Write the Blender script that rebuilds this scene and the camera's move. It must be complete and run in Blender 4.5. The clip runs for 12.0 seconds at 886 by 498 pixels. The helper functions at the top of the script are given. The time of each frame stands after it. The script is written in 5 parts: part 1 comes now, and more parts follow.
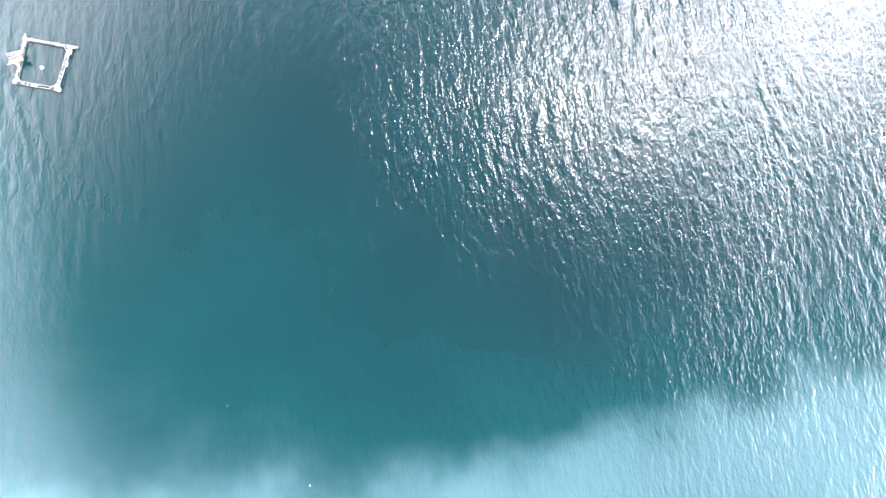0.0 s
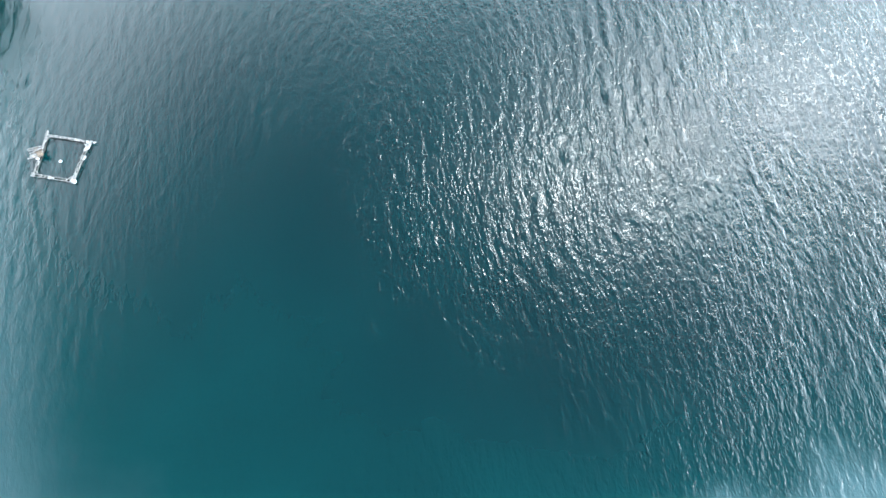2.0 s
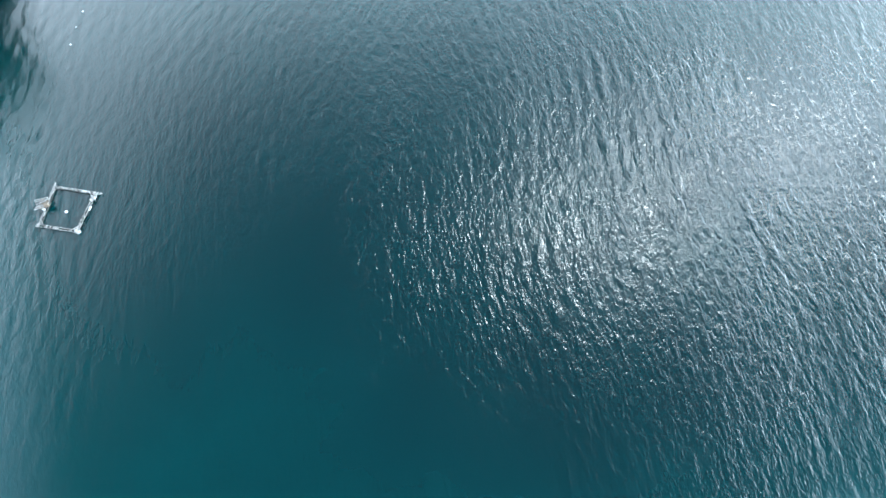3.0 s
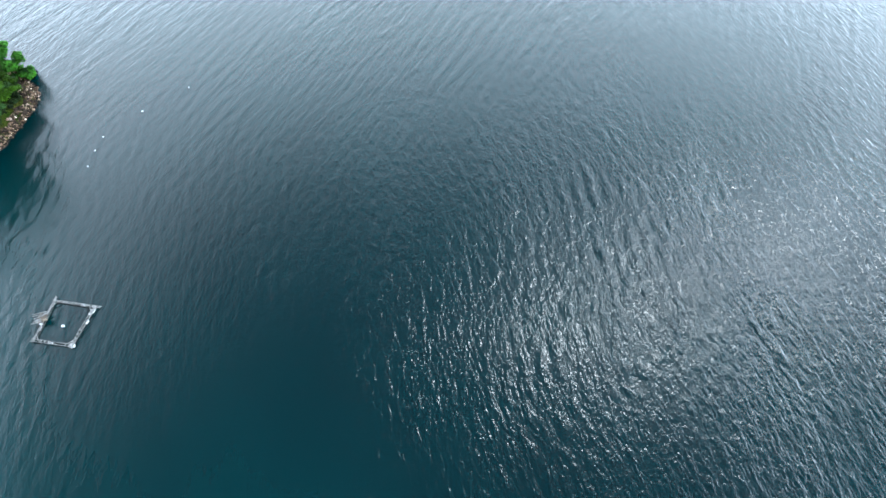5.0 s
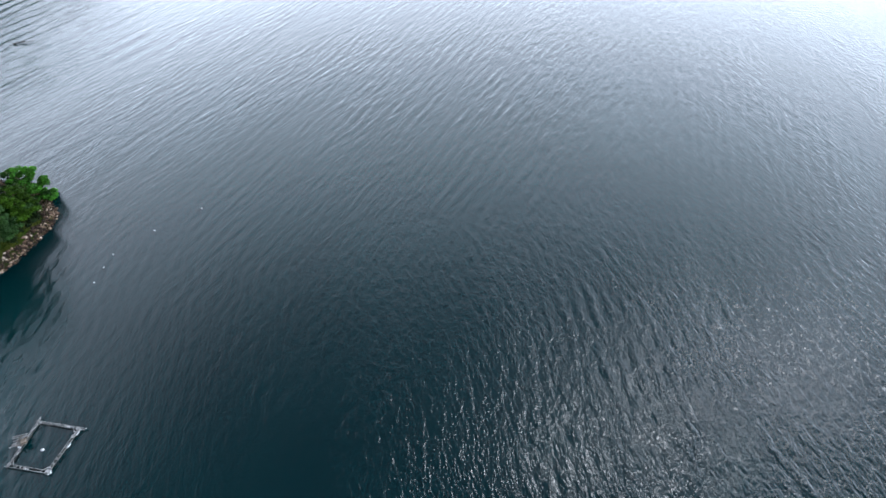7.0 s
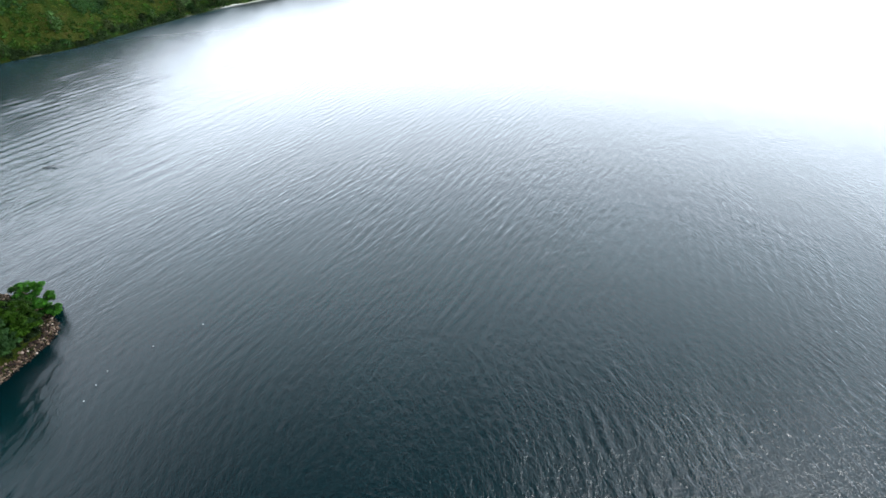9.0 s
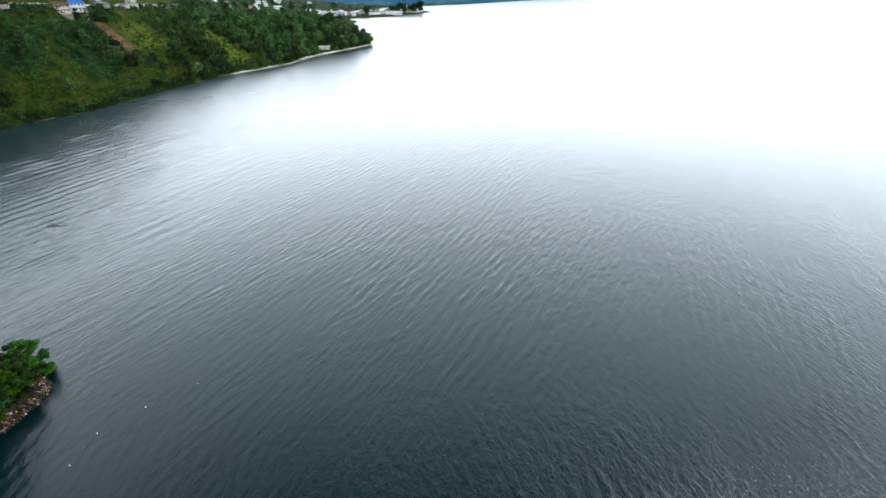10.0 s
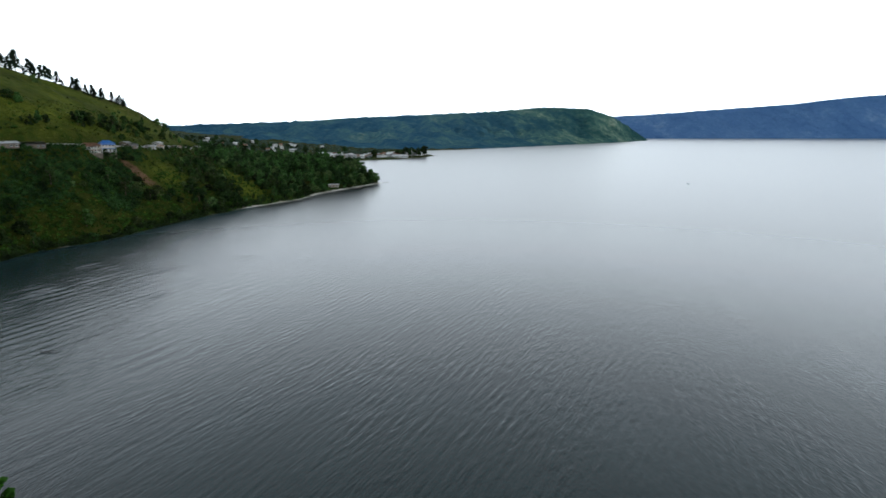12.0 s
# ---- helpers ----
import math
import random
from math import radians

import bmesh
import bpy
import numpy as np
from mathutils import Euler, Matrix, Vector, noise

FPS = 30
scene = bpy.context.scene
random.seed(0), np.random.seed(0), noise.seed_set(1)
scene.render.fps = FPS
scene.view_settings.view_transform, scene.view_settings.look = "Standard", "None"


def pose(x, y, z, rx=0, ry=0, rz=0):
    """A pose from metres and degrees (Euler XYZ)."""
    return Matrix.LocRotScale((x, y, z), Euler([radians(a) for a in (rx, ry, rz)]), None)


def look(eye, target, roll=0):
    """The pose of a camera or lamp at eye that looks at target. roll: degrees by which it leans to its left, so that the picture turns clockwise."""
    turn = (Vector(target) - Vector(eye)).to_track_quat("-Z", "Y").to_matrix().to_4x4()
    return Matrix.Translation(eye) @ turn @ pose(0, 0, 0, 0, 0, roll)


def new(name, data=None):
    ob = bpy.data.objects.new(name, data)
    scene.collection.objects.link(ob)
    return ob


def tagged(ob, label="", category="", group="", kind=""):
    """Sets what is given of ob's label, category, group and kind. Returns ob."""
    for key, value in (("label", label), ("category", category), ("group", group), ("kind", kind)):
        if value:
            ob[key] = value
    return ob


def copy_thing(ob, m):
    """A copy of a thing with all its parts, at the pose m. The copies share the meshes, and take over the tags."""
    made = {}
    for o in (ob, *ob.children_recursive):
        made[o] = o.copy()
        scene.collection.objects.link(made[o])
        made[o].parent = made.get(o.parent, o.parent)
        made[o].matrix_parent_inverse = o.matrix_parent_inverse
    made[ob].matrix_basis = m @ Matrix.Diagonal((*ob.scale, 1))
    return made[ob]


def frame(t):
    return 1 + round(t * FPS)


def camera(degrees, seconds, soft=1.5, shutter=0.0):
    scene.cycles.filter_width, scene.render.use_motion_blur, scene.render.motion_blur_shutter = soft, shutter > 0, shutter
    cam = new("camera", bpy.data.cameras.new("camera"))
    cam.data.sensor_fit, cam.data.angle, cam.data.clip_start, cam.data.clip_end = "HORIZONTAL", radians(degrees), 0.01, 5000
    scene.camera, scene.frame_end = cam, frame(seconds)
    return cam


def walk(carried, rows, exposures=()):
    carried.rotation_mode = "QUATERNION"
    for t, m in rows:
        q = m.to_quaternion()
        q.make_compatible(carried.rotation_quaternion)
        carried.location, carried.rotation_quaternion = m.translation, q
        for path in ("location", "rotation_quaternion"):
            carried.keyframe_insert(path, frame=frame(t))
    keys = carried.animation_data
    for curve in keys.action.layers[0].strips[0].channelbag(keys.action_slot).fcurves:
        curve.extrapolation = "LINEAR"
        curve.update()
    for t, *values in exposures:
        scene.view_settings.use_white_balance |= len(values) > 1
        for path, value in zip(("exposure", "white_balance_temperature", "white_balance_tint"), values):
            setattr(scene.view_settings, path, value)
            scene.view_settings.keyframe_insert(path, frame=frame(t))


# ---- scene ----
# ---- camera: a hovering drone that only tilts up ----
EYE_HEIGHT = 60.0
cam = camera(80.1, 12.0, soft=1.6)
TILTS = [(0, -0.98, -84.53, 1.44), (0.5, -0.42, -81.29, 0.85), (1, 0.04, -79.33, 0.19), (1.5, 0.48, -77.67, -0.43),
         (2, 0.84, -75.42, -0.93), (2.5, 0.96, -72.96, -1.25), (3, 0.95, -70.21, -1.33), (3.5, 0.79, -67.31, -1.33),
         (5.5, 0.08, -55.38, -1.50), (6, 0.04, -52.16, -1.40), (6.5, -0.01, -48.99, -1.29), (7, 0.02, -45.75, -1.13),
         (9, 0.12, -33.03, -0.82), (9.5, 0.10, -29.96, -0.86), (10, 0.05, -26.78, -0.74),
         (10.5, 0.02, -23.57, -0.53), (11, -0.01, -19.91, -0.42), (11.5, -0.01, -16.01, -0.25), (12, 0.0, -12.60, -0.02)]
EXPOSURES = [(0, 3.1, 6650, 19), (1.5, 2.65, 6400, 13), (2.2, 2.1, 5950, 3), (3.5, 1.85, 5700, 1), (5.5, 1.05, 5700, 6), (7.0, 0.4, 5850, 11),
             (9.0, 0.25, 6100, 8), (10.5, -0.4, 6200, 6), (12, -1.35, 6250, 6)]
walk(cam, [(t, pose(0, 0, EYE_HEIGHT, 90 + p, 0, yaw) @ pose(0, 0, 0, 0, 0, r)) for t, yaw, p, r in TILTS], EXPOSURES)

# ---- light: sun through thin cloud, white cloud towards the horizon ----
SUN_ELEVATION, SUN_AZIMUTH = 57.4, 44.0      # azimuth clockwise from +y
world = bpy.data.worlds.new("sky")
scene.world = world
world.use_nodes = True
wn, wl = world.node_tree.nodes, world.node_tree.links
wn.clear()
sky = wn.new("ShaderNodeTexSky")
sky.sky_type, sky.sun_disc = "NISHITA", False
sky.sun_elevation, sky.sun_rotation = radians(SUN_ELEVATION), radians(SUN_AZIMUTH)
sky.altitude, sky.air_density, sky.dust_density = 2600, 1.0, 0.1
tc = wn.new("ShaderNodeTexCoord")
sep = wn.new("ShaderNodeSeparateXYZ")
cn = wn.new("ShaderNodeTexNoise")
cn.inputs["Scale"].default_value, cn.inputs["Detail"].default_value = 2.6, 6
wmap = wn.new("ShaderNodeMapping")
wmap.inputs["Scale"].default_value = (1, 1, 2.6)
addn = wn.new("ShaderNodeMath")
addn.operation = "MULTIPLY_ADD"
addn.inputs[1].default_value = 0.22
ramp = wn.new("ShaderNodeValToRGB")
ramp.color_ramp.interpolation = "EASE"
ramp.color_ramp.elements[0].position, ramp.color_ramp.elements[0].color = 0.60, (1, 1, 1, 1)
ramp.color_ramp.elements[1].position, ramp.color_ramp.elements[1].color = 0.93, (0.02, 0.02, 0.02, 1)
mixs = wn.new("ShaderNodeMix")
mixs.data_type = "RGBA"
glow = wn.new("ShaderNodeValToRGB")          # cloud is brightest low over the horizon
glow.color_ramp.interpolation = "EASE"
glow.color_ramp.elements[0].position, glow.color_ramp.elements[0].color = 0.06, (1.0, 1.0, 1.0, 1)
glow.color_ramp.elements[1].position, glow.color_ramp.elements[1].color = 0.62, (0.42, 0.42, 0.43, 1)
cloud = wn.new("ShaderNodeMix")
cloud.data_type, cloud.blend_type = "RGBA", "MULTIPLY"
cloud.inputs["Factor"].default_value = 1.0
cloud.inputs["A"].default_value = (122, 130, 140, 1)
bgd = wn.new("ShaderNodeBackground")
bgd.inputs["Strength"].default_value = 0.05
wout = wn.new("ShaderNodeOutputWorld")
wl.new(tc.outputs["Generated"], sep.inputs[0])
wl.new(tc.outputs["Generated"], wmap.inputs[0])
wl.new(wmap.outputs[0], cn.inputs["Vector"])
wl.new(cn.outputs["Fac"], addn.inputs[0])
bank = wn.new("ShaderNodeMath")              # cloud raised towards +y, out of view, to brighten the water's reflection
bank.operation = "MULTIPLY_ADD"
bank.inputs[1].default_value = -0.12
wl.new(sep.outputs["Y"], bank.inputs[0])
wl.new(sep.outputs["Z"], bank.inputs[2])
wl.new(bank.outputs[0], addn.inputs[2])
wl.new(addn.outputs[0], ramp.inputs[0])
wl.new(ramp.outputs[0], mixs.inputs["Factor"])
wl.new(sky.outputs[0], mixs.inputs["A"])
wl.new(sep.outputs["Z"], glow.inputs[0])
wl.new(glow.outputs[0], cloud.inputs["B"])
wl.new(cloud.outputs["Result"], mixs.inputs["B"])
wl.new(mixs.outputs["Result"], bgd.inputs[0])
wl.new(bgd.outputs[0], wout.inputs[0])

sun_data = bpy.data.lights.new("sun", "SUN")
sun_data.energy, sun_data.angle, sun_data.color = 0.72, radians(2.0), (1.0, 0.99, 0.97)
sun = new("sun", sun_data)
az, el = radians(SUN_AZIMUTH), radians(SUN_ELEVATION)
sun_way = Vector((math.sin(az) * math.cos(el), math.cos(az) * math.cos(el), math.sin(el)))
sun.matrix_world = look(sun_way * 500, (0, 0, 0))


# ---- materials ----
def nodes_of(name):
    m = bpy.data.materials.new(name)
    m.use_nodes = True
    nt = m.node_tree
    return m, nt.nodes, nt.links, nt.nodes["Principled BSDF"]


def noise_node(n, l, vec, scale, detail=5, rough=0.55, distortion=0.0):
    t = n.new("ShaderNodeTexNoise")
    t.inputs["Scale"].default_value, t.inputs["Detail"].default_value = scale, detail
    t.inputs["Roughness"].default_value, t.inputs["Distortion"].default_value = rough, distortion
    if vec is not None:
        l.new(vec, t.inputs["Vector"])
    return t.outputs["Fac"]


def ramp_node(n, l, fac, stops):
    r = n.new("ShaderNodeValToRGB")
    els = r.color_ramp.elements
    while len(els) < len(stops):
        els.new(0.5)
    for e, (p, c) in zip(els, stops):
        e.position, e.color = p, (*c, 1)
    l.new(fac, r.inputs[0])
    return r.outputs[0]


def mix_node(n, l, fac, a, b, blend="MIX"):
    m = n.new("ShaderNodeMix")
    m.data_type, m.blend_type = "RGBA", blend
    for key, v in (("Factor", fac), ("A", a), ("B", b)):
        if isinstance(v, (int, float)):
            m.inputs[key].default_value = v
        elif isinstance(v, tuple):
            m.inputs[key].default_value = (*v, 1)
        else:
            l.new(v, m.inputs[key])
    return m.outputs["Result"]


def math_node(n, l, op, a, b=0.0, c=0.0, clamp=False):
    m = n.new("ShaderNodeMath")
    m.operation, m.use_clamp = op, clamp
    for i, v in enumerate((a, b, c)):
        if isinstance(v, (int, float)):
            m.inputs[i].default_value = v
        else:
            l.new(v, m.inputs[i])
    return m.outputs[0]


def position(n):
    return n.new("ShaderNodeNewGeometry").outputs["Position"]


def mapped(n, l, vec, scale=(1, 1, 1), turn=0.0):
    m = n.new("ShaderNodeMapping")
    m.vector_type = "TEXTURE"
    m.inputs["Rotation"].default_value = (0, 0, radians(turn))
    m.inputs["Scale"].default_value = tuple(1 / k for k in scale)
    l.new(vec, m.inputs[0])
    return m.outputs[0]


def bump_node(n, l, height, distance, strength=1.0, normal=None):
    b = n.new("ShaderNodeBump")
    b.inputs["Strength"].default_value, b.inputs["Distance"].default_value = strength, distance
    l.new(height, b.inputs["Height"])
    if normal is not None:
        l.new(normal, b.inputs["Normal"])
    return b.outputs[0]


def surface(name, dark, light, scale=1.0, rough=0.8, relief=0.02, metal=0.0, vary=0.25, coarse=None):
    """A worn surface: two scales of noise between two colours, with relief; each object a little lighter or darker."""
    m, n, l, p = nodes_of(name)
    pos = position(n)
    a = noise_node(n, l, pos, scale, 6)
    b = noise_node(n, l, pos, coarse or scale * 0.17, 3)
    fac = math_node(n, l, "MULTIPLY_ADD", math_node(n, l, "ADD", a, b), 1.6, -1.1, True)
    col = mix_node(n, l, fac, dark, light)
    info = n.new("ShaderNodeObjectInfo")
    val = math_node(n, l, "MULTIPLY_ADD", info.outputs["Random"], vary, 1 - vary / 2)
    hsv = n.new("ShaderNodeHueSaturation")
    l.new(col, hsv.inputs["Color"])
    l.new(val, hsv.inputs["Value"])
    l.new(hsv.outputs[0], p.inputs["Base Color"])
    p.inputs["Roughness"].default_value, p.inputs["Metallic"].default_value = rough, metal
    p.inputs["Specular IOR Level"].default_value = 0.15 if rough > 0.65 else 0.4
    if relief:
        l.new(bump_node(n, l, a, relief), p.inputs["Normal"])
    return m


def leaf_material(name, dark, light, dry):
    m, n, l, p = nodes_of(name)
    g = n.new("ShaderNodeNewGeometry")
    clump = noise_node(n, l, g.outputs["Position"], 0.35, 3)
    fac = math_node(n, l, "MULTIPLY_ADD", clump, 1.5, math_node(n, l, "MULTIPLY_ADD", g.outputs["Random Per Island"], 0.4, -0.45), True)
    col = ramp_node(n, l, fac, [(0.0, dark), (0.6, light), (0.9, light), (1.0, dry)])
    big = noise_node(n, l, g.outputs["Position"], 0.10, 4, 0.7)
    info = n.new("ShaderNodeObjectInfo")
    val = math_node(n, l, "MULTIPLY_ADD", big, 4.2, -1.1)
    val = math_node(n, l, "MAXIMUM", val, 0.25)
    val = math_node(n, l, "MULTIPLY", val, math_node(n, l, "MULTIPLY_ADD", info.outputs["Random"], 1.0, 0.55))
    hsv = n.new("ShaderNodeHueSaturation")
    l.new(col, hsv.inputs["Color"])
    l.new(val, hsv.inputs["Value"])
    l.new(math_node(n, l, "MULTIPLY_ADD", info.outputs["Random"], 0.04, 0.48), hsv.inputs["Hue"])
    l.new(hsv.outputs[0], p.inputs["Base Color"])
    p.inputs["Roughness"].default_value = 0.7
    p.inputs["Specular IOR Level"].default_value = 0.06
    return m


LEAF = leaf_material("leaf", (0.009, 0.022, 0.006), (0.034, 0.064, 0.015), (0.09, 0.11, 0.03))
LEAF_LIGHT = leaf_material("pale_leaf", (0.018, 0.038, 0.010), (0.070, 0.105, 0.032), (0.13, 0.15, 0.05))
# Sunlit tone of the headland's foliage put into the leaf colour.
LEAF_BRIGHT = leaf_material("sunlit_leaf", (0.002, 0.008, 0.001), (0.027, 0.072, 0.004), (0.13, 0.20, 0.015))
LEAF_PINE = leaf_material("pine_needles", (0.008, 0.014, 0.009), (0.018, 0.030, 0.017), (0.03, 0.032, 0.016))
LEAF_SHRUB = leaf_material("shrub_leaf", (0.006, 0.016, 0.003), (0.025, 0.050, 0.006), (0.065, 0.08, 0.014))
LEAF_GRASS = leaf_material("olive_grass", (0.016, 0.022, 0.003), (0.060, 0.068, 0.010), (0.12, 0.10, 0.03))
# Distance haze over the town woods is greyed into this leaf colour.
LEAF_TOWN = leaf_material("haze_grey_leaf", (0.012, 0.022, 0.016), (0.035, 0.055, 0.036), (0.08, 0.09, 0.06))
# Dark leaf; on the headland it puts shade into the colour.
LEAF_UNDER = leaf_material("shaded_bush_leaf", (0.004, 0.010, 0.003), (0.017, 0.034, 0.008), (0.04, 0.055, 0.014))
# Near-black: the deep shade behind the shore stones put into the colour.
LEAF_DEEP = leaf_material("painted_shade_leaf", (0.001, 0.003, 0.001), (0.005, 0.011, 0.002), (0.012, 0.02, 0.004))
BARK = surface("bark", (0.04, 0.03, 0.02), (0.12, 0.09, 0.065), 3, 0.9, 0.03)


def stone_material():
    m, n, l, p = nodes_of("shore_stone")
    g = n.new("ShaderNodeNewGeometry")
    info = n.new("ShaderNodeObjectInfo")
    fac = math_node(n, l, "FRACT", math_node(n, l, "ADD", g.outputs["Random Per Island"], info.outputs["Random"]))
    col = ramp_node(n, l, fac, [(0.0, (0.008, 0.006, 0.005)), (0.55, (0.035, 0.022, 0.014)), (0.8, (0.15, 0.095, 0.058)), (0.94, (0.32, 0.23, 0.16)), (1.0, (0.6, 0.48, 0.38))])
    grain = noise_node(n, l, g.outputs["Position"], 3.0, 6)
    col = mix_node(n, l, math_node(n, l, "MULTIPLY_ADD", grain, 0.9, -0.2, True), mix_node(n, l, 0.5, col, (0.02, 0.014, 0.01)), col)
    l.new(col, p.inputs["Base Color"])
    p.inputs["Roughness"].default_value = 0.9
    p.inputs["Specular IOR Level"].default_value = 0.1
    l.new(bump_node(n, l, grain, 0.06), p.inputs["Normal"])
    return m


STONE = stone_material()
BAMBOO = surface("bleached_bamboo", (0.045, 0.044, 0.042), (0.26, 0.255, 0.246), 4, 0.7, 0.004, vary=0.3)
PLASTIC_WHITE = surface("white_plastic", (0.3, 0.3, 0.3), (0.46, 0.46, 0.46), 2, 0.45, 0.0, vary=0.3)
NETTING = surface("wet_net", (0.03, 0.035, 0.035), (0.1, 0.1, 0.09), 8, 0.9, 0.01)
DRIFTWOOD = surface("driftwood", (0.010, 0.009, 0.008), (0.035, 0.03, 0.026), 3, 0.85, 0.02)
WALL_CREAM = surface("cream_plaster", (0.38, 0.33, 0.25), (0.58, 0.52, 0.42), 0.9, 0.9, 0.005)
WALL_WHITE = surface("white_plaster", (0.42, 0.42, 0.4), (0.68, 0.68, 0.66), 0.9, 0.9, 0.005)
WALL_GREY = surface("grey_plaster", (0.24, 0.23, 0.21), (0.42, 0.4, 0.37), 0.9, 0.9, 0.005)
ROOF_BLUE = surface("blue_sheet_roof", (0.03, 0.14, 0.42), (0.06, 0.24, 0.62), 0.8, 0.45, 0.004, vary=0.1)
ROOF_RUST = surface("rusted_sheet_roof", (0.12, 0.055, 0.03), (0.3, 0.15, 0.09), 0.7, 0.7, 0.01, vary=0.4)
ROOF_ZINC = surface("zinc_sheet_roof", (0.2, 0.205, 0.21), (0.42, 0.43, 0.44), 0.7, 0.68, 0.004, vary=0.5)
ROOF_WHITE = surface("pale_sheet_roof", (0.5, 0.5, 0.5), (0.72, 0.72, 0.72), 0.7, 0.4, 0.004, vary=0.15)
GLASS_DARK = surface("window_glass", (0.015, 0.018, 0.02), (0.05, 0.055, 0.06), 0.5, 0.12, 0.0)
ASPHALT = surface("asphalt", (0.04, 0.04, 0.04), (0.09, 0.09, 0.088), 1.0, 0.9, 0.01)
CONCRETE = surface("concrete", (0.3, 0.29, 0.27), (0.55, 0.54, 0.5), 0.8, 0.9, 0.01)
WOOD_DARK = surface("weathered_wood", (0.06, 0.05, 0.04), (0.2, 0.16, 0.12), 2, 0.85, 0.01)
BOAT_PAINT = surface("boat_paint", (0.25, 0.3, 0.35), (0.6, 0.62, 0.64), 2, 0.5, 0.0, vary=0.5)


WATER_ROUGHNESS, RIPPLE_HEIGHT = 0.20, 0.24


def water_material():
    """Deep teal water over a pale shelf; the waves are geometry, the ripples on them are fine relief."""
    m, n, l, p = nodes_of("lake_water")
    pos = position(n)
    fields = []
    for name in ("shoal_tone", "ripple", "far_ripple", "far_ruffle"):
        at = n.new("ShaderNodeAttribute")
        at.attribute_name = name
        fields.append(at.outputs["Fac"])
    shoal_tone, ripple, far_ripple, far = fields
    patch = noise_node(n, l, pos, 0.035, 4, 0.6, 0.6)
    fac = math_node(n, l, "MULTIPLY_ADD", math_node(n, l, "ADD", patch, -0.5), 0.2, shoal_tone, True)
    col = ramp_node(n, l, fac, [(0.0, (0.0001, 0.0056, 0.0066)), (0.2, (0.0004, 0.0132, 0.0142)), (0.5, (0.019, 0.042, 0.046)),
                                (0.8, (0.04, 0.08, 0.084)), (1.0, (0.11, 0.16, 0.16))])
    l.new(col, p.inputs["Base Color"])
    p.inputs["IOR"].default_value = 1.333
    l.new(math_node(n, l, "MULTIPLY_ADD", far, 0.08, WATER_ROUGHNESS), p.inputs["Roughness"])
    # short cross ripples and a finer, rounder grain; calmer lanes between ruffled ones
    b = noise_node(n, l, mapped(n, l, pos, (1.45, 0.5, 1), 9), 1.0, 2, 0.55, 0.5)
    c = noise_node(n, l, mapped(n, l, pos, (3.2, 1.6, 1), 3), 1.0, 2, 0.6, 0.4)
    calm = noise_node(n, l, mapped(n, l, pos, (0.05, 0.014, 1), -14), 1.0, 3, 0.55, 0.6)
    lane = math_node(n, l, "MULTIPLY_ADD", math_node(n, l, "MULTIPLY_ADD", calm, 3.0, -0.85, True), 0.6, 0.4)
    d = noise_node(n, l, mapped(n, l, pos, (0.95, 0.2, 1), -27), 1.0, 2, 0.55, 0.4)
    h = math_node(n, l, "MULTIPLY", math_node(n, l, "MULTIPLY_ADD", c, 0.45, b), ripple)
    h = math_node(n, l, "MULTIPLY", math_node(n, l, "MULTIPLY_ADD", d, far_ripple, h), lane)
    l.new(bump_node(n, l, h, RIPPLE_HEIGHT), p.inputs["Normal"])
    return m


